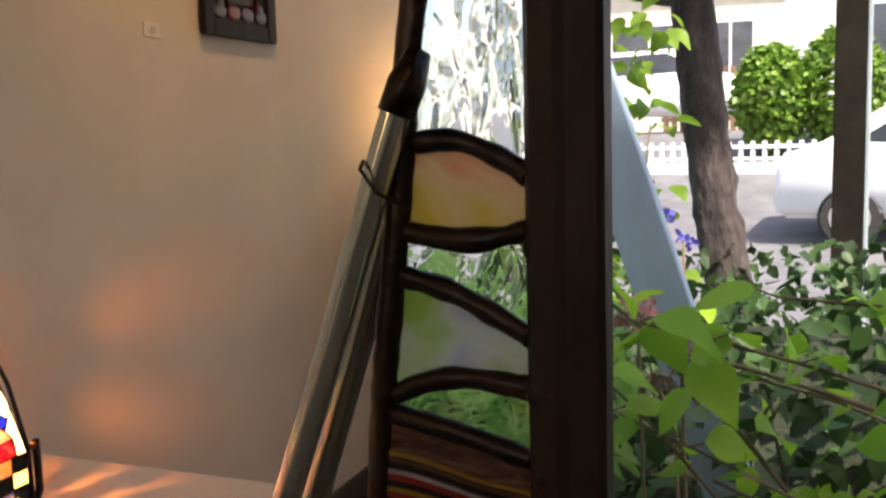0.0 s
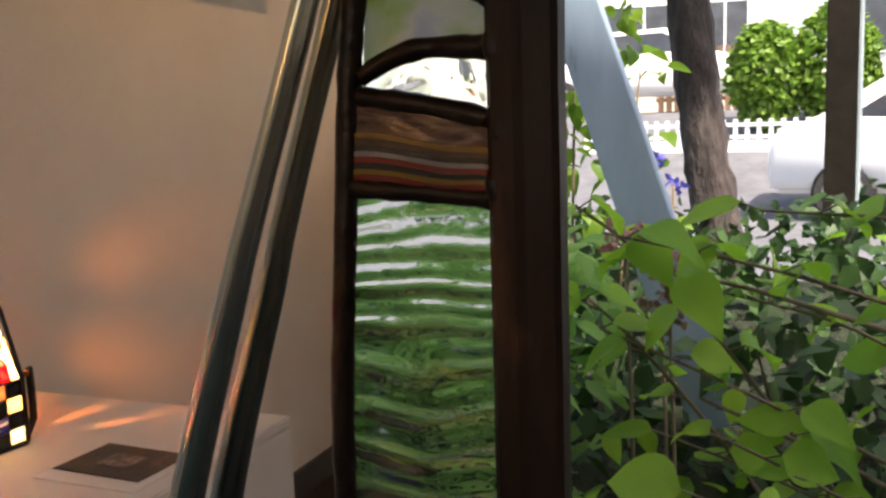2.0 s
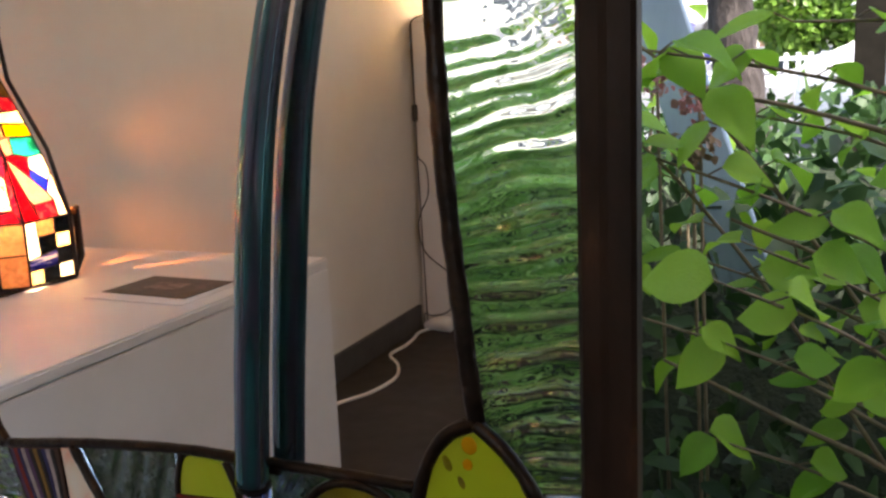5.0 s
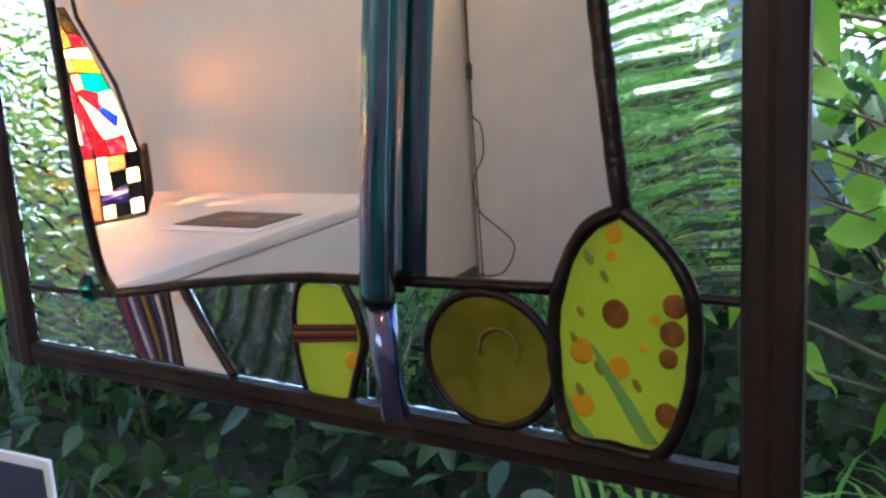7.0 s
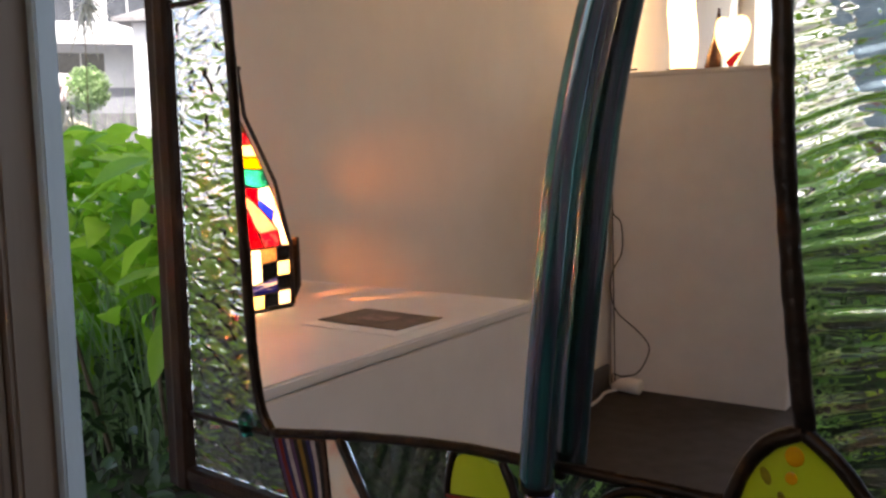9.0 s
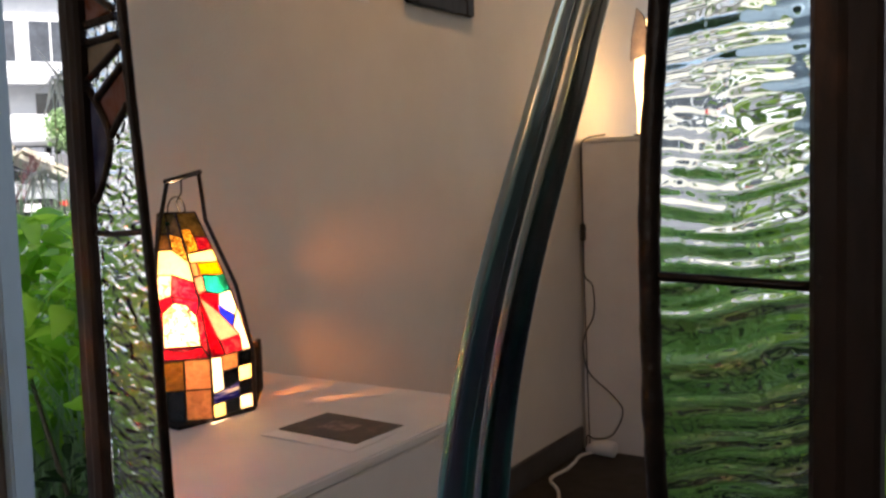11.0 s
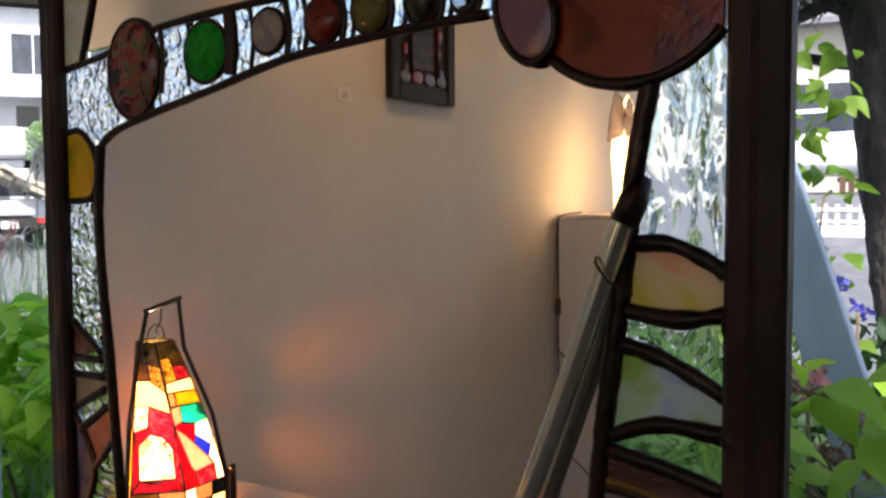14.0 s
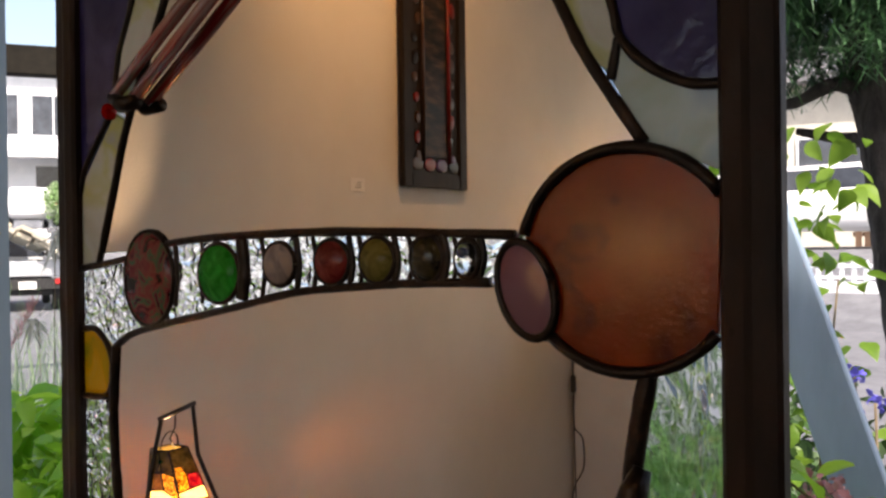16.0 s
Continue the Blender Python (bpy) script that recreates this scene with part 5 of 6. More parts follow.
LANCE = [(0, 0, 0), (0.17, 0.2, 0.03), (0.22, 0.45, 0.03), (0.13, 0.75, -0.03), (0, 1.0, -0.12), (-0.13, 0.75, -0.03), (-0.22, 0.45, 0.03), (-0.17, 0.2, 0.03), (0, 0.3, -0.02), (0, 0.65, -0.05)]
LANCE_F = [(0, 1, 8), (1, 2, 9, 8), (2, 3, 9), (3, 4, 9), (4, 5, 9), (5, 6, 9), (6, 7, 8, 9), (7, 0, 8)]
SMALL = [(0, 0, 0), (0.38, 0.35, 0.06), (0.22, 0.8, 0), (0, 1, -0.1), (-0.22, 0.8, 0), (-0.38, 0.35, 0.06), (0, 0.5, -0.05)]
SMALL_F = [(0, 1, 6), (1, 2, 6), (2, 3, 6), (3, 4, 6), (4, 5, 6), (5, 0, 6)]
NEEDLE = [(0.03, 0, 0), (0, 1, 0), (-0.03, 0, 0)]
NEEDLE_F = [(0, 1, 2)]


def leaves_mesh(name, shape, faces, places, material):
    """Many leaves as one mesh; places: rows of position, yaw, pitch, roll (degrees) and length."""
    base = np.array(shape)
    verts, fs, n = [], [], len(base)
    for k, (p, yaw, pitch, roll, size) in enumerate(places):
        e = np.array(Euler((radians(pitch), radians(roll), radians(yaw))).to_matrix())
        verts.append(base * size @ e.T + np.array(p))
        fs += [tuple(i + k * n for i in f) for f in faces]
    me = bpy.data.meshes.new(name)
    me.from_pydata(np.concatenate(verts).tolist(), [], fs)
    me.materials.append(material)
    for poly in me.polygons:
        poly.use_smooth = True
    return me


def leaves(name, shape, faces, places, material, parent, label="", kind="stuff"):
    ob = new(name, leaves_mesh(name, shape, faces, places, material))
    ob.parent = parent
    return tagged(ob, label, kind=kind)


def shrub(name, at, label, stems, stem_radius=0.006):
    ob = thing(name, at, label, "shrub")
    for s in stems:
        pts = rounded(s, False, 4)
        part("stem", rod(pts, [stem_radius * (1 - 0.7 * i / len(pts)) for i in range(len(pts))], 6, 1, 0.1), TWIG_M, ob, smooth=True)
    return ob


rnd = random.Random(21)
# the near shrub beside the frame: every leaf is a part of its own, set along the branches
near = shrub("broadleaf_shrub", (0.35, 1.1, -0.03), "shrub with large bright green heart-shaped leaves outside the window",
             [[(0, 0, 0), (-0.02, 0, 0.5), (-0.18, -0.05, 0.76), (-0.40, -0.10, 0.86), (-0.58, -0.12, 0.90)], [(0, 0.02, 0), (-0.10, 0.02, 0.45), (-0.30, -0.06, 0.62), (-0.52, -0.10, 0.72)],
              [(0.02, 0, 0), (0.0, -0.02, 0.7), (-0.16, -0.02, 0.98), (-0.30, -0.03, 1.08)], [(-0.05, 0, 0), (-0.25, 0, 0.30), (-0.45, -0.05, 0.42), (-0.62, -0.08, 0.50)], [(-0.02, 0.02, 0), (-0.12, 0.06, 0.25), (-0.28, -0.03, 0.40), (-0.45, -0.08, 0.50)]], 0.007)
kinds = [leaves_mesh("leaf", [(x, y, z * (0.6 + 0.7 * k)) for x, y, z in HEART], HEART_F, [((0, 0, 0), 0, 0, 0, 1.0)], LEAF_NEAR) for k in (0, 0.8, 1.6)]


def near_leaf(p, size, yaw, tilt=0.0):
    """A leaf held out sideways or towards the light, its face turned a little to the window."""
    ob = new("leaf", rnd.choice(kinds))
    ob.parent = near
    a = radians(yaw)
    ob.matrix_basis = pose(*p, -14 - 26 * max(0, -math.cos(a)) + tilt, -40 * math.sin(a) + rnd.uniform(-22, 22), yaw) @ Matrix.Diagonal((size * rnd.uniform(0.9, 1.2), size, size, 1))
    return ob


def side_shoot(points, n, size):
    """A drooping shoot with leaves set to both sides on short stalks."""
    pts = rounded(points, False, 6)
    part("stem", rod(pts, [0.0042 * (1 - 0.6 * i / len(pts)) for i in range(len(pts))], 6, 1, 0.1), TWIG_M, near, smooth=True)
    for k in range(n):
        q = pts[int((0.15 + 0.85 * k / max(1, n - 1)) * (len(pts) - 1))]
        d = (1 if k % 2 else -1)
        tip = q + Vector((0.022 * d, -0.015, 0.012))
        part("leaf_stalk", rod([q, tip], 0.0013, 5, 1, 0, False), TWIG_M, near)
        near_leaf(tip, size * rnd.uniform(0.75, 1.15), (-95 if d > 0 else 95) + rnd.uniform(-55, 55) + (40 * d if rnd.random() < 0.4 else 0), rnd.uniform(-22, 12))


for points, n, size in (
        ([(0.02, 0.0, 0.62), (-0.14, -0.10, 0.80), (-0.36, -0.18, 0.90), (-0.62, -0.20, 0.955)], 14, 0.082), ([(0.0, 0.0, 0.72), (-0.10, -0.06, 0.88), (-0.20, -0.12, 0.96), (-0.44, -0.13, 0.98)], 11, 0.082),
        ([(0.0, 0.0, 0.40), (-0.16, -0.12, 0.60), (-0.40, -0.18, 0.74), (-0.64, -0.16, 0.82)], 12, 0.078), ([(0.02, 0.0, 0.30), (-0.14, -0.16, 0.50), (-0.30, -0.22, 0.64), (-0.46, -0.20, 0.70)], 11, 0.094),
        ([(0.0, 0.0, 0.20), (-0.20, -0.12, 0.40), (-0.40, -0.20, 0.54), (-0.60, -0.22, 0.60)], 11, 0.086), ([(0.05, 0.0, 0.5), (0.0, -0.18, 0.72), (-0.10, -0.20, 0.84), (-0.22, -0.20, 0.89)], 10, 0.094),
        ([(0.05, 0.0, 0.1), (-0.06, -0.18, 0.34), (-0.20, -0.20, 0.46), (-0.36, -0.21, 0.52)], 10, 0.094), ([(0.0, 0.02, 0.3), (-0.12, 0.0, 0.62), (-0.30, -0.04, 0.80), (-0.50, -0.06, 0.86)], 12, 0.078),
        ([(0.0, 0.02, 0.1), (-0.16, -0.02, 0.42), (-0.34, -0.08, 0.58), (-0.56, -0.10, 0.66)], 11, 0.082), ([(0.03, 0.0, 0.0), (-0.16, -0.14, 0.28), (-0.34, -0.20, 0.40), (-0.54, -0.20, 0.44)], 10, 0.090),
        ([(-0.30, 0.0, 0.50), (-0.46, -0.10, 0.76), (-0.57, -0.16, 0.91), (-0.66, -0.18, 0.985)], 10, 0.088), ([(-0.30, 0.05, 0.30), (-0.48, -0.02, 0.60), (-0.60, -0.08, 0.77), (-0.68, -0.10, 0.85)], 10, 0.085),
        ([(-0.10, -0.10, 0.30), (-0.20, -0.26, 0.50), (-0.32, -0.32, 0.62), (-0.46, -0.34, 0.68)], 9, 0.095)):
    side_shoot(points, n, size)

places = []
for k in range(60):
    x, y = rnd.uniform(-0.70, -0.10), rnd.uniform(-0.05, 0.55)
    places.append(((x, y, rnd.uniform(0.42, 0.90 + 0.12 * noise.noise(Vector((x * 3, y * 3, 1))))), rnd.uniform(0, 360), rnd.uniform(-95, 0), rnd.uniform(-40, 40), rnd.uniform(0.05, 0.085)))
leaves("inner_leaves", HEART, HEART_F, places, LEAF_NEAR, near, "further heart-shaped leaves deeper in the shrub")

# ivy, and low ground cover darkened for shade, behind it
ivy = shrub("ivy_mass", (-0.2, 1.7, -0.03), "dense dark green ivy covering the garden bed", [[(0, 0, 0), (0.05, -0.1, 0.4), (0.0, -0.15, 0.7)], [(-0.5, 0, 0), (-0.45, -0.1, 0.5), (-0.5, -0.15, 0.75)]])
places = []
for k in range(8000):
    x, y = rnd.uniform(-2.3, 1.3), rnd.uniform(-0.55, 1.1)
    top = 0.80 + 0.14 * noise.noise(Vector((x * 2, y * 2, 3))) + 0.06 * y
    z = max(0.02, top * rnd.random() ** 0.35)
    places.append(((x, y, z), rnd.uniform(0, 360), rnd.uniform(-90, 10), rnd.uniform(-40, 40), rnd.uniform(0.035, 0.065)))
leaves("leaves", SMALL, SMALL_F, places, LEAF_IVY, ivy, "dark glossy ivy leaves")
# added lumpy sheet, coloured dark to stand in for shade inside the ivy
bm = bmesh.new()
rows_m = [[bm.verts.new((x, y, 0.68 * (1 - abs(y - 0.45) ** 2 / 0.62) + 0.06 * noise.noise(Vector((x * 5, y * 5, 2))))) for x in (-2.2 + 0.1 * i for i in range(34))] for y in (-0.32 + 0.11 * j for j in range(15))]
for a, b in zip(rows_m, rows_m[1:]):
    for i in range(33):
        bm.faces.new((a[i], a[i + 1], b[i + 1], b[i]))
part("woody_core", bm, surface("painted_ivy_shade", [(0.3, (0.008, 0.014, 0.006)), (0.7, (0.022, 0.032, 0.012))], 30, 0.9, 0, 0.01, 60), ivy, "added dark mound that stands in for shade inside the ivy")
# undergrowth: the shade beneath the plants is put into its leaf colour
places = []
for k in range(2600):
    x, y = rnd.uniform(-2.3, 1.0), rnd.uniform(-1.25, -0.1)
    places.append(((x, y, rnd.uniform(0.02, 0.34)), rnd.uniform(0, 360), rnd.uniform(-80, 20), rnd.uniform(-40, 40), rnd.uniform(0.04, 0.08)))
leaves("undergrowth", LANCE, LANCE_F, places, leafy("shade_darkened_leaf", (0.010, 0.027, 0.007), (0.036, 0.075, 0.015), 0.3), ivy, "lower green leaves, coloured dark for the shade near the ground")

OVAL, OVAL_F = oval_leaf(0.21, 0.30, 5)


def leafy_bush(name, at, label, stems, width, depth, top, n, size, material, part_label, floor=0.0):
    """A bush whose leaves crowd towards its uneven top; floor: how bare it is below."""
    ob = shrub(name, at, label, stems, 0.008)
    rows = []
    while len(rows) < n:
        x, y = rnd.uniform(*width), rnd.uniform(*depth)
        z = top(x, y) * (floor + (1 - floor) * rnd.random() ** 0.55)
        if z > 0.03:
            rows.append(((x, y, z), rnd.uniform(0, 360), rnd.uniform(-60, 12), rnd.uniform(-40, 40), rnd.uniform(*size)))
    leaves("leaves", OVAL, OVAL_F, rows, material, ob, part_label)
    return ob


# the fresh green bush straight behind the hanging glass
LEAF_FRESH = leafy("fresh_mid_green_leaf", (0.16, 0.38, 0.07), (0.42, 0.64, 0.20), 0.6, 9, 0.35)
leafy_bush("fresh_bush", (-0.80, 1.12, -0.03), "fresh green bush with crowded small pointed leaves", [[(0, 0, 0), (0.1, -0.05, 0.4), (0.2, -0.05, 0.8)], [(-0.2, 0, 0), (-0.25, 0, 0.5), (-0.3, -0.05, 0.85)], [(0.15, 0.05, 0), (0.22, 0, 0.4), (0.30, 0.02, 0.75)]],
           (-0.22, 0.40), (-0.24, 0.30), lambda x, y: 0.93 + 0.10 * noise.noise(Vector((x * 4, y * 4, 5))) - 0.25 * max(0, x - 0.25), 950, (0.06, 0.10), LEAF_FRESH, "fresh pointed leaves", 0.27)
# the lush bush beyond the window's jamb
leafy_bush("lush_bush", (-2.0, 1.0, -0.03), "lush bright green bush with long pointed leaves", [[(0, 0, 0), (0.1, -0.1, 0.4), (0.2, -0.15, 0.85)], [(-0.3, 0, 0), (-0.35, -0.1, 0.5), (-0.45, -0.12, 0.88)], [(0.4, 0, 0), (0.5, -0.1, 0.4), (0.62, -0.2, 0.78)]],
           (-1.5, 0.85), (-0.32, 0.5), lambda x, y: 0.93 + 0.10 * noise.noise(Vector((x * 3, y * 3, 8))) - 0.22 * max(0, x - 0.1) - 0.50 * min(1, max(0, (-0.25 - x) / 0.30)), 2000, (0.08, 0.145), LEAF_LEFT, "bright pointed leaves", 0.58)

# tall arching grass in front of the street
grass = thing("tall_grass", (-2.75, 1.3, -0.03), "tall arching pale green garden grass", "grass", 0, "stuff")
verts, fs = [], []
for k in range(1150):
    bx, by, h = rnd.uniform(-1.1, 0.75), rnd.uniform(-0.3, 0.5), rnd.uniform(0.6, 1.22)
    a, bend, w = rnd.uniform(0, 6.28), rnd.uniform(0.05, 0.5), rnd.uniform(0.003, 0.007)
    n0 = len(verts)
    for i in range(6):
        t = i / 5
        r = bend * t * t
        c = Vector((bx + r * math.cos(a), by + r * math.sin(a), h * (t - 0.28 * bend * t * t)))
        s = Vector((-math.sin(a), math.cos(a), 0)) * w * (1 - t * 0.95)
        verts += [tuple(c - s), tuple(c + s)]
    fs += [(n0 + 2 * i, n0 + 2 * i + 1, n0 + 2 * i + 3, n0 + 2 * i + 2) for i in range(5)]
me = bpy.data.meshes.new("blades")
me.from_pydata(verts, [], fs)
me.materials.append(LEAF_GRASS)
ob = new("blades", me)
ob.parent = grass
tagged(ob, kind="stuff")
for x, y in ((-0.25, -0.1), (0.25, 0.1), (-0.6, 0.1)):
    p = Vector((x, y, 0.95))
    leaves("seed_plume", NEEDLE, NEEDLE_F, [(tuple(p + Vector((0.10 * j / 40, 0, 0.10 * j / 40))), rnd.uniform(0, 360), rnd.uniform(20, 80), 0, 0.06) for j in range(60)], LEAF_DRY, grass, "pinkish seed plume")

for x, y, z, d in ((0.10, -0.12, 1.34, 1), (-0.15, -0.05, 1.05, -1), (0.30, 0.0, 0.98, 1)):
    part("plume_stem", rod(rounded([(x - 0.05 * d, y, 0.0), (x - 0.02 * d, y, z * 0.6), (x, y, z)], False, 4), 0.0015, 5), TWIG_M, grass)
    leaves("seed_plume", NEEDLE, NEEDLE_F, [((x + 0.05 * d * rnd.random(), y + rnd.gauss(0, 0.01), z + rnd.gauss(0, 0.012)), rnd.uniform(0, 360), rnd.uniform(-70, 25), 0, rnd.uniform(0.10, 0.20)) for j in range(46)], leafy("pale_plume", (0.42, 0.42, 0.34), (0.66, 0.64, 0.58), 0.4), grass, "pale feathery plume")

def blade_clump(name, at, label, n, spread, height, width, material):
    """Arching folded blades that fan out from one foot."""
    ob = thing(name, at, label, "grass")
    for k in range(n):
        a, bend, h = rnd.uniform(0, 2 * math.pi), rnd.uniform(0.10, 0.34), height * rnd.uniform(0.55, 1.1)
        foot_x, foot_y, w = rnd.uniform(-spread, spread), rnd.uniform(-spread, spread) * 0.5, width * rnd.uniform(0.7, 1.2)
        bm, rows = bmesh.new(), []
        for i in range(8):
            t = i / 7
            c = Vector((foot_x + bend * t * t * math.cos(a), foot_y + bend * t * t * math.sin(a), h * (t - 0.42 * t ** 3)))
            side = Vector((-math.sin(a), math.cos(a), 0)) * w * (1 - t ** 2.5) ** 0.7
            rows.append([bm.verts.new(c - side + Vector((0, 0, 0.25 * w))), bm.verts.new(c), bm.verts.new(c + side + Vector((0, 0, 0.25 * w)))])
        for p, q in zip(rows, rows[1:]):
            for i in (0, 1):
                bm.faces.new((p[i], p[i + 1], q[i + 1], q[i]))
        part("blade", bm, material, ob, smooth=True)
    return ob


LEAF_BLADE = leafy("mid_green_blade", (0.11, 0.29, 0.04), (0.34, 0.56, 0.11), 0.5, 9, 0.35)
for x, y, n, h in ((0.06, 0.82, 34, 0.52), (-0.12, 0.78, 30, 0.50), (-0.34, 0.80, 26, 0.50), (0.22, 0.86, 24, 0.55)):
    blade_clump("sword_grass", (x, y, -0.03), "arching clump of mid-green sword-shaped grass blades", n, 0.10, h, 0.0055, LEAF_BLADE)
# darker blade colour carries the shade at the foot of the window wall
LEAF_SHADE = leafy("shade_darkened_blade", (0.025, 0.070, 0.014), (0.085, 0.16, 0.035), 0.4, 9, 0.4)
for x, y, n, h in ((-0.50, 0.56, 20, 0.34), (-0.85, 0.55, 20, 0.36), (-1.20, 0.58, 18, 0.36)):
    blade_clump("low_grass", (x, y, -0.03), "low clump of green grass blades under the window, darkened for shade", n, 0.16, h, 0.004, LEAF_SHADE)

# slender light-green plant by the board
slim = shrub("tall_slender_plant", (-0.70, 1.85, -0.03), "slender plant with small light green leaves", [[(0, 0, 0), (0.03, 0, 0.7), (0.06, -0.02, 1.50)], [(0.1, 0, 0), (0.14, 0, 0.6), (0.20, 0, 1.2)]], 0.006)
places = [((rnd.uniform(-0.12, 0.26), rnd.uniform(-0.1, 0.1), rnd.uniform(0.75, 1.55)), rnd.uniform(0, 360), rnd.uniform(-70, 10), rnd.uniform(-40, 40), rnd.uniform(0.04, 0.075)) for k in range(190)]
leaves("leaves", HEART, HEART_F, places, leafy("light_green_leaf", (0.09, 0.20, 0.02), (0.21, 0.34, 0.045), 0.5), slim, "light yellow-green leaves")

# flower heads
def flower_head(name, at, material, label, n, r, size):
    ob = thing(name, at, label, "flower")
    places = []
    for k in range(n):
        d = Vector((rnd.gauss(0, 1), rnd.gauss(0, 1), rnd.gauss(0, 0.8))).normalized() * r * rnd.uniform(0.7, 1)
        places.append((tuple(d), rnd.uniform(0, 360), rnd.uniform(-90, 90), rnd.uniform(-60, 60), size * rnd.uniform(0.7, 1.2)))
    leaves("bloom", SMALL, SMALL_F, places, material, ob)
    part("stalk", rod([(0, 0, 0), (0.02, 0.03, -at[2] + rise(at[0], at[1]) + 0.02)], 0.003, 6), TWIG_M, ob)
    return ob


flower_head("hydrangea_head", (-0.31, 1.12, 0.885), LEAF_DRY, "faded pink hydrangea head among green leaves", 70, 0.030, 0.016)
flower_head("hydrangea_head", (-0.25, 1.14, 0.84), LEAF_DRY, "faded pink and brown hydrangea head among leaves", 80, 0.036, 0.016)
flower_head("hydrangea_head", (-0.255, 1.12, 0.78), leafy("brown_floret", (0.10, 0.06, 0.035), (0.24, 0.15, 0.09), 0.3), "withered brown hydrangea head", 80, 0.036, 0.018)
for x, y, z in ((-0.44, 1.75, 0.97), (-0.40, 1.75, 0.92), (-0.47, 1.80, 0.90)):
    flower_head("blue_flower", (x, y, z), PETAL_BLUE, "small violet-blue flower head", 20, 0.022, 0.020)

# leaning blue board
board = thing("leaning_board", (-0.335, 1.40, 0.10), "weathered slate blue painted board leaning in the garden", "board")
d = Vector((-0.345, 0, 1)).normalized()
s = d.cross(Vector((0, 1, 0))).normalized()
bm = box((-0.5, -0.5, -0.5), (0.5, 0.5, 0.5))
start = Vector((0.285, 0, -0.10))
m = Matrix.Translation(start + d * 1.22) @ Matrix((s, Vector((0, 1, 0)), d)).transposed().to_4x4() @ Matrix.Diagonal((0.095, 0.022, 1.35, 1))
bmesh.ops.transform(bm, matrix=m, verts=bm.verts)
bmesh.ops.bevel(bm, geom=list(bm.edges), offset=0.003, segments=1, affect="EDGES")
part("plank", bm, surface("weathered_slate_blue_paint", [(0.30, (0.13, 0.16, 0.19)), (0.40, (0.26, 0.35, 0.45)), (0.75, (0.33, 0.43, 0.55))], 16, 0.6, 0, 0.0008, 90, 0, (1, 1, 0.25)), board)

# conifer with a leaning trunk and dark needles over the view
tree = thing("garden_tree", (-0.44, 2.8, -0.03), "garden tree with rough brown leaning trunk", "tree")
trunk_pts = rounded([(0.04, 0, 0), (-0.05, 0, 0.55), (-0.11, 0, 0.88), (-0.16, 0, 1.25), (-0.20, 0, 1.6), (-0.27, 0.02, 2.1), (-0.30, 0.05, 3.2)], False, 8)
bm = rod(trunk_pts, [0.075 - 0.008 * i / len(trunk_pts) for i in range(len(trunk_pts))], 26, 1.0, 0.0)
for v in bm.verts:
    v.co += Vector((noise.noise(v.co * 14), noise.noise(v.co * 14 + Vector((7, 0, 0))), 0)) * 0.014 + Vector((noise.noise(v.co * 40), 0, 0)) * 0.006
part("trunk", bm, BARK_M, tree, smooth=True)
limbs = [[(-0.22, 0, 1.72), (-0.32, -0.05, 1.78), (-0.46, -0.12, 1.72), (-0.62, -0.2, 1.80)], [(-0.24, 0, 1.9), (-0.10, -0.2, 2.05), (0.1, -0.35, 2.1)], [(-0.26, 0, 2.0), (-0.5, -0.2, 2.15), (-0.8, -0.3, 2.2)], [(-0.2, 0, 1.6), (-0.34, 0.1, 1.62), (-0.5, 0.12, 1.66)]]
for b in limbs:
    q = rounded(b, False, 5)
    part("limb", rod(q, [0.030 - 0.02 * i / len(q) for i in range(len(q))], 8, 1, 0.2), BARK_M, tree, smooth=True)
places = []
for k in range(2000):
    c = Vector((rnd.uniform(-1.15, 0.3), rnd.uniform(-0.5, 0.3), rnd.uniform(1.76, 2.5)))
    if c.z < 1.86 and rnd.random() < 0.5:
        continue
    for j in range(26):
        places.append((tuple(c + Vector((rnd.gauss(0, 0.02), rnd.gauss(0, 0.02), rnd.gauss(0, 0.02)))), rnd.uniform(0, 360), rnd.uniform(-60, 60), 0, rnd.uniform(0.05, 0.09)))
leaves("needles", [(0.06, 0, 0), (0, 1, 0), (-0.06, 0, 0)], NEEDLE_F, places, LEAF_PINE, tree, "dark green needle tufts")

# dark post of the forecourt
post = thing("garden_post", (-0.285, 4.5, -0.05), "dark olive painted wooden post with a pale edge", "post")
part("post_body", box((-0.10, -0.06, 0), (0.035, 0.06, 2.9), 0.004), POST_M, post)
part("pale_edge", box((0.036, -0.05, 0), (0.050, 0.05, 2.9), 0.003), BLUE_PAINT, post, "pale blue edge strip")


# clipped bushes behind a white fence, across the road
def clipped_bush(at, rx, rz, label, material=LEAF_HEDGE, loose=0.18):
    ob = thing("clipped_bush", at, label, "bush", 0, "", "clipped bushes across the road")
    part("trunk", rod([(0, 0, 0), (0.03, 0, rz)], 0.05, 8), BARK_M, ob)
    places = []
    for k in range(2600):
        d = Vector((rnd.gauss(0, 1), rnd.gauss(0, 1), rnd.gauss(0, 1))).normalized()
        r = 1 + 0.16 * noise.noise(d * 3 + Vector(at)) - loose * rnd.random() ** 2
        places.append(((d.x * rx * r, d.y * rx * r, rz * 1.12 + d.z * rz * r), rnd.uniform(0, 360), rnd.uniform(-90, 40), rnd.uniform(-50, 50), rnd.uniform(0.09, 0.15)))
    leaves("crown", SMALL, SMALL_F, places, material, ob, "leafy crown")
    return ob


clipped_bush((-2.20, 14, 0.80), 0.52, 0.72, "round clipped green bush across the road")
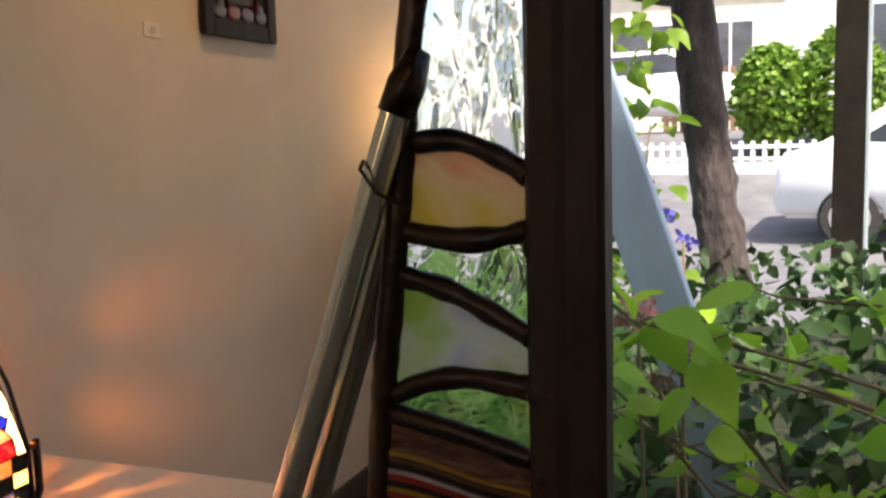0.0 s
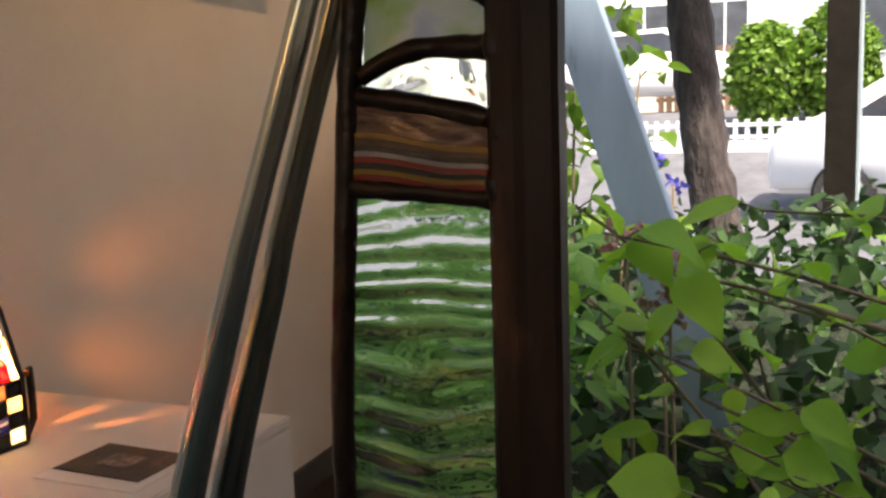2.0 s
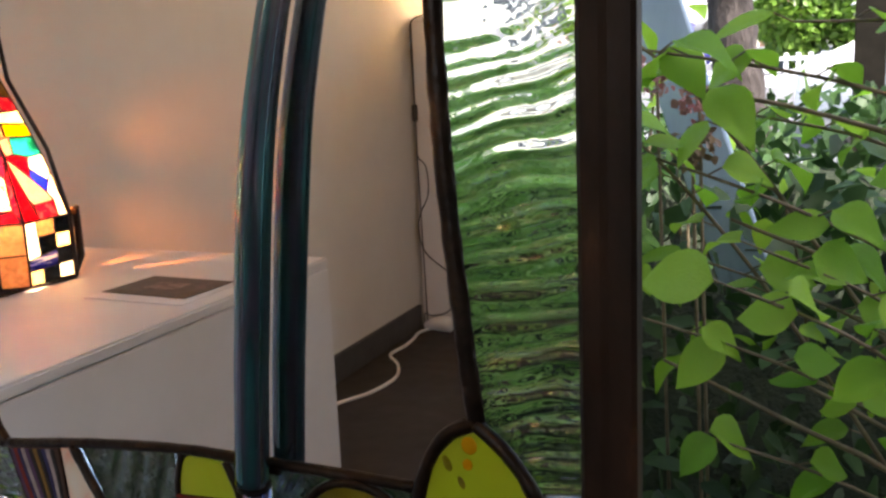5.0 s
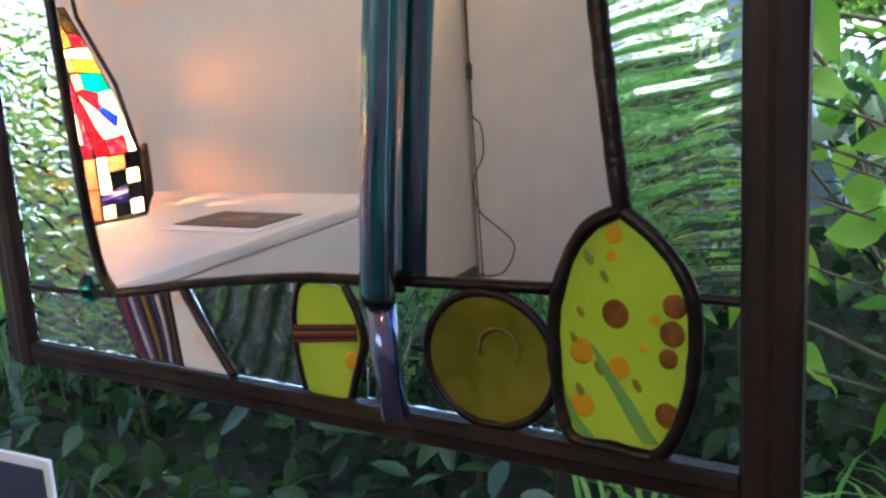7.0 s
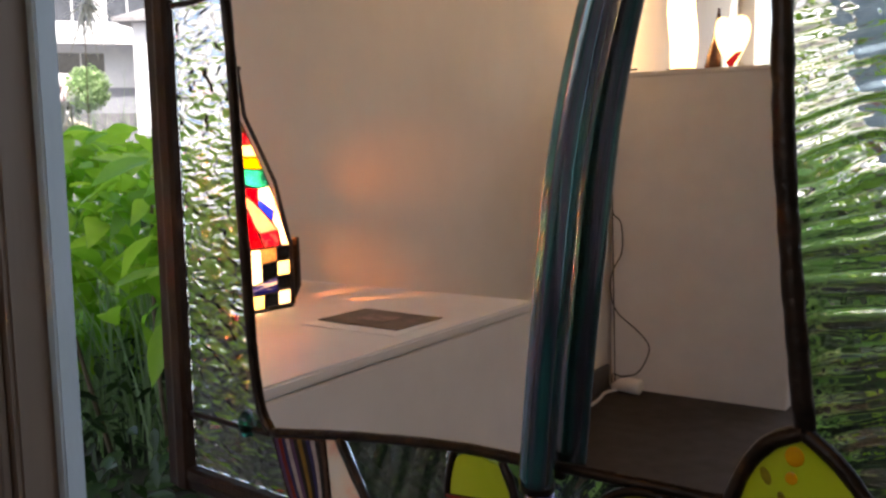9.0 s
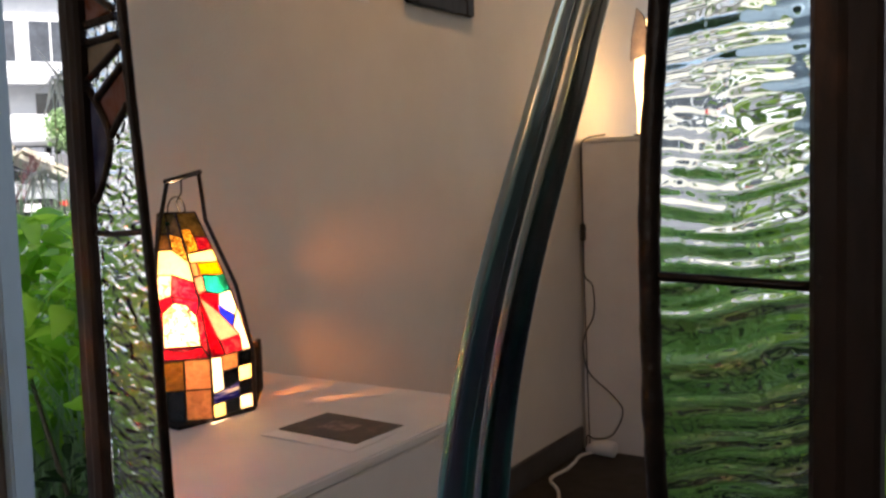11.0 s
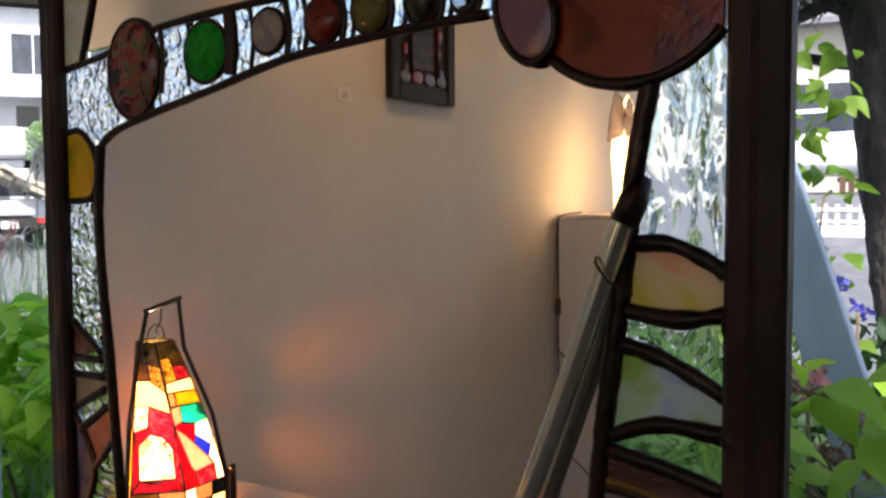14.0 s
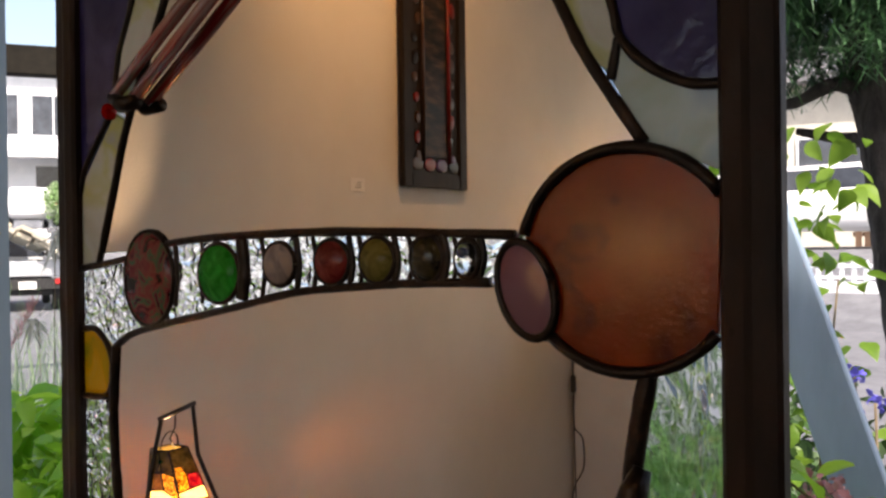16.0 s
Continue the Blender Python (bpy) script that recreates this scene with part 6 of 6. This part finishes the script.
clipped_bush((-1.30, 14.2, 0.80), 0.55, 0.80, "taller clipped green bush across the road")
clipped_bush((0.2, 14.4, 0.80), 0.7, 0.80, "broad clipped green bush across the road")
wall = thing("low_wall", (-1.5, 13.3, 0.3), "low white garden wall across the road", "wall")
part("wall_body", box((-3.2, -0.1, -0.2), (4.0, 0.1, 0.36), 0.01), PLASTER, wall)
fence = thing("picket_fence", (-1.5, 13.3, 0.66), "white picket fence on the low wall", "fence")
for k in range(44):
    part("picket", box((-3.1 + 0.16 * k, -0.015, 0.0), (-3.04 + 0.16 * k, 0.015, 0.30), 0.004), PLASTER, fence)
part("rail", box((-3.2, -0.03, 0.20), (4.0, -0.016, 0.25)), PLASTER, fence)
part("rail", box((-3.2, -0.03, 0.04), (4.0, -0.016, 0.08)), PLASTER, fence)


# vehicles
def wheel(parent, x, y, r=0.30, w=0.18):
    bm = bmesh.new()
    bmesh.ops.create_cone(bm, cap_ends=True, segments=28, radius1=r, radius2=r, depth=w, matrix=pose(x, y, r, 90))
    bmesh.ops.bevel(bm, geom=[e for e in bm.edges if e.calc_face_angle(0) > 1], offset=0.03, segments=2, affect="EDGES")
    tyre = part("wheel", bm, RUBBER, parent, "black tyre with alloy rim", smooth=False)
    bm = bmesh.new()
    bmesh.ops.create_cone(bm, cap_ends=True, segments=20, radius1=r * 0.64, radius2=r * 0.56, depth=w + 0.02, matrix=pose(x, y, r, 90))
    part("rim", bm, CHROME, tyre)


def car(at, yaw, label):
    ob = thing("parked_car", at, label, "car", yaw)
    bm = bmesh.new()
    prof = [(-1.85, 0.30), (-1.88, 0.62), (-1.70, 0.86), (-1.25, 0.95), (-0.75, 1.40), (0.75, 1.45), (1.45, 1.02), (1.84, 0.92), (1.88, 0.40), (1.80, 0.28)]
    rings = [[bm.verts.new((x, y * (0.80 if z > 1.1 else 1.0), z)) for x, z in prof] for y in (-0.78, 0.78)]
    n = len(prof)
    bm.faces.new(rings[0])
    bm.faces.new(rings[1][::-1])
    for i in range(n):
        bm.faces.new((rings[0][i], rings[1][i], rings[1][(i + 1) % n], rings[0][(i + 1) % n]))
    bmesh.ops.recalc_face_normals(bm, faces=bm.faces)
    bmesh.ops.bevel(bm, geom=list(bm.edges), offset=0.06, segments=3, affect="EDGES")
    part("body", bm, CAR_WHITE, ob, smooth=True)
    part("side_window", slab([(-0.95, 0.98), (-0.65, 1.32), (0.62, 1.36), (1.15, 1.02)], -0.785, -0.70), WINDOW_DARK, ob)
    part("side_window", slab([(-0.95, 0.98), (-0.65, 1.32), (0.62, 1.36), (1.15, 1.02)], 0.70, 0.785), WINDOW_DARK, ob)
    for x in (-1.15, 1.15):
        for y in (-0.72, 0.72):
            wheel(ob, x, y)
    part("tail_lamp", box((-1.90, -0.72, 0.66), (-1.84, -0.52, 0.84), 0.02), RED_LIGHT, ob, "red tail lamp")
    part("head_lamp", box((1.82, -0.72, 0.66), (1.89, -0.48, 0.80), 0.02), CHROME, ob, "clear head lamp")
    return ob


car((0.40, 10.4, -0.05), 180, "white parked car across the road")
car((-5.0, 16.6, 1.10), 12, "white car parked by the far house")
truck = thing("pickup_truck", (-21.0, 10.15, -0.05), "white light pickup truck loaded with pale planks", "truck", 157)
part("bed", box((-2.1, -0.76, 0.74), (0.55, 0.76, 1.08), 0.02), surface("dull_white_truck_paint", [(0.3, (0.34, 0.36, 0.38)), (0.7, (0.44, 0.46, 0.48))], 3, 0.4), truck, "dull white load bed")
part("cab", box((0.6, -0.72, 0.45), (1.75, 0.72, 1.80), 0.10), CAR_WHITE, truck, "white cab")
part("cab_window", box((0.586, -0.55, 1.15), (0.612, 0.55, 1.62), 0.01), WINDOW_DARK, truck)
part("chassis", box((-2.0, -0.50, 0.34), (1.6, 0.50, 0.72), 0.02), RUBBER, truck)
part("rear_bumper", box((-2.16, -0.74, 0.46), (-2.06, 0.74, 0.70), 0.02), RUBBER, truck)
for y in (-0.72, 0.54):
    part("tail_lamp", box((-2.19, y, 0.58), (-2.165, y + 0.18, 0.69), 0.01), RED_LIGHT, truck, "red tail lamp")
part("number_plate", box((-2.19, -0.17, 0.48), (-2.165, 0.17, 0.64), 0.004), PAPER, truck)
for x in (-1.35, 1.15):
    for y in (-0.62, 0.62):
        wheel(truck, x, y, 0.30)
for k in range(9):
    bm = box((-1.5, -0.16, -0.05), (1.25, 0.16, 0.05), 0.01)
    bmesh.ops.transform(bm, matrix=pose(-1.0 + 0.12 * (k % 3), -0.62 + 0.33 * (k % 5), 1.22 + 0.16 * (k % 5) + 0.13 * (k // 5), 26, 2, rnd.uniform(-3, 3)), verts=bm.verts)
    part("load_plank", bm, STRAW, truck, "pale bare plank")


# houses
def house(name, at, yaw, w, d, h, wall_m, label, windows, roof_rise=1.3, eave=0.5):
    ob = thing(name, at, label, "house", yaw)
    part("wall", box((-w / 2, -d / 2, -1.0), (w / 2, d / 2, h)), wall_m, ob)
    bm = bmesh.new()
    a = [bm.verts.new((x, y, h)) for x, y in ((-w / 2 - eave, -d / 2 - eave), (w / 2 + eave, -d / 2 - eave), (w / 2 + eave, d / 2 + eave), (-w / 2 - eave, d / 2 + eave))]
    b = [bm.verts.new((x, y, h + 0.12)) for x, y in ((-w / 2 - eave, -d / 2 - eave), (w / 2 + eave, -d / 2 - eave), (w / 2 + eave, d / 2 + eave), (-w / 2 - eave, d / 2 + eave))]
    r = [bm.verts.new((-w / 2 + 0.6, 0, h + roof_rise)), bm.verts.new((w / 2 - 0.6, 0, h + roof_rise))]
    bm.faces.new(a[::-1])
    for i in range(4):
        bm.faces.new((a[i], a[(i + 1) % 4], b[(i + 1) % 4], b[i]))
    bm.faces.new((b[0], b[1], r[1], r[0]))
    bm.faces.new((b[1], b[2], r[1]))
    bm.faces.new((b[2], b[3], r[0], r[1]))
    bm.faces.new((b[3], b[0], r[0]))
    bmesh.ops.recalc_face_normals(bm, faces=bm.faces)
    part("roof", bm, ROOF_M, ob, "grey tiled hip roof")
    for x, z, ww, wh in windows:
        win_f = part("window", box((x - ww / 2 - 0.06, -d / 2 - 0.06, z - 0.06), (x + ww / 2 + 0.06, -d / 2 - 0.01, z + wh + 0.06)), PLASTER, ob, "white window frame")
        part("pane", box((x - ww / 2, -d / 2 - 0.075, z), (x - 0.03, -d / 2 - 0.062, z + wh)), WINDOW_DARK, win_f)
        part("pane", box((x + 0.03, -d / 2 - 0.075, z), (x + ww / 2, -d / 2 - 0.062, z + wh)), WINDOW_DARK, win_f)
    return ob


big = house("white_house", (-37, 20, -0.05), 62, 18, 7, 8.2, PLASTER, "white two-storey house with dark upper windows and awning roof",
            [(x, 5.7, 1.5, 1.5) for x in (-6.4, -4.4, -2.4, -0.4, 1.6, 3.6, 5.6)] + [(x, 3.55, 1.7, 0.95) for x in (-3.4, -0.2, 2.6, 5.2)], 1.6)
bm = bmesh.new()
rows_a = [[bm.verts.new(q) for q in ((-8.8, y, z), (8.8, y, z))] for y, z in ((-3.5, 5.35), (-4.9, 4.95), (-4.9, 4.72), (-3.5, 4.80))]
for i in range(4):
    a, b = rows_a[i], rows_a[(i + 1) % 4]
    bm.faces.new((a[0], a[1], b[1], b[0]))
bm.faces.new([r[0] for r in rows_a])
bm.faces.new([r[1] for r in rows_a][::-1])
bmesh.ops.recalc_face_normals(bm, faces=bm.faces)
part("awning_roof", bm, surface("pale_awning_tile", [(0.3, (0.36, 0.37, 0.39)), (0.7, (0.46, 0.47, 0.49))], 6, 0.6, 0, 0.01, 10), big, "pale awning roof under the upper windows")
part("shutter", box((-5.0, -3.56, 2.0), (6.0, -3.51, 3.2)), surface("grey_blue_shutter", [(0.3, (0.20, 0.22, 0.26)), (0.7, (0.28, 0.30, 0.34))], 4, 0.5, 0, 0.01, 20, 0, (1, 1, 8)), big, "grey-blue roller shutter")
# the rising drive before it
bm = bmesh.new()
prof = [(-14.5, -0.6), (-14.5, 0.0), (-8.5, 1.5), (-8.45, 2.05), (-3.6, 2.1), (-3.6, -0.6)]
rows_a = [[bm.verts.new((x, y, z)) for y, z in prof] for x in (-9, 10)]
for i in range(len(prof)):
    j = (i + 1) % len(prof)
    bm.faces.new((rows_a[0][i], rows_a[0][j], rows_a[1][j], rows_a[1][i]))
bm.faces.new(rows_a[0])
bm.faces.new(rows_a[1][::-1])
bmesh.ops.recalc_face_normals(bm, faces=bm.faces)
structure("driveway", bm, ASPHALT, "grey asphalt drive that rises to the white house", "driveway", pose(-37, 20, -0.05, 0, 0, 62))
car((-32.0, 15.9, 2.03), 160, "white car parked on the rising drive")
clipped_bush((-30.0, 16.2, 2.03), 0.7, 0.75, "loose yellow-green bush on the rising drive", LEAF_GRASS, 0.9)
carport = thing("carport_beam", (-7.95, 4.3, -0.05), "dark brown carport beam on two posts", "carport", 62)
part("beam", box((-2.2, -0.08, 2.90), (2.0, 0.08, 3.17), 0.01), POST_M, carport)
part("post_leg", box((-2.1, -0.06, 0), (-1.98, 0.06, 2.90), 0.01), POST_M, carport)
part("post_leg", box((1.85, -0.06, 0), (1.97, 0.06, 2.90), 0.01), POST_M, carport)
house("white_house", (-27, 22.5, -0.05), 40, 9, 7, 5.0, PLASTER, "white house with grey roof and balcony", [(-2.6, 3.0, 1.8, 1.1), (0.4, 3.0, 1.8, 1.1), (2.8, 3.0, 1.2, 1.1), (-1.5, 0.8, 2.2, 1.4)])
house("ochre_house", (-7.6, 23, 1.0), 12, 8, 6, 3.6, YELLOW_WALL, "dull ochre house with grey tiled roof", [(-2, 1.2, 1.4, 1.2), (1.2, 1.2, 1.6, 1.2), (2.9, 0.6, 0.9, 1.8)], 1.6)
house("white_house", (2.5, 24, 1.0), 0, 10, 7, 5.2, PLASTER, "white house across the road behind clipped bushes", [(-3, 1.2, 1.8, 1.3), (0, 1.2, 1.8, 1.3), (3, 3.4, 1.6, 1.2), (-2, 3.4, 1.6, 1.2)])
slats = thing("slat_fence", (-3.9, 18.6, 1.10), "brown wooden slat fence by the far house", "fence", 8)
for k in range(16):
    part("slat", box((-1.1 + 0.16 * k, -0.02, 0), (-0.99 + 0.16 * k, 0.02, 1.25), 0.004), FENCE_M, slats)
part("rail", box((-1.15, 0.021, 0.9), (1.5, 0.05, 0.98)), FENCE_M, slats)
part("rail", box((-1.15, 0.021, 0.2), (1.5, 0.05, 0.28)), FENCE_M, slats)
# greenery behind the room's back window
back = shrub("back_shrub", (-0.6, -5.6, -0.13), "grey-green shrub outside the back window", [[(0, 0, 0), (0.1, 0, 0.6), (0.1, 0, 1.1)]], 0.02)
places = [((rnd.uniform(-1.6, 1.8), rnd.uniform(-0.4, 0.4), 1.28 * rnd.random() ** 0.5), rnd.uniform(0, 360), rnd.uniform(-80, 20), rnd.uniform(-40, 40), rnd.uniform(0.06, 0.11)) for k in range(700)]
leaves("leaves", SMALL, SMALL_F, places, LEAF_HEDGE, back)
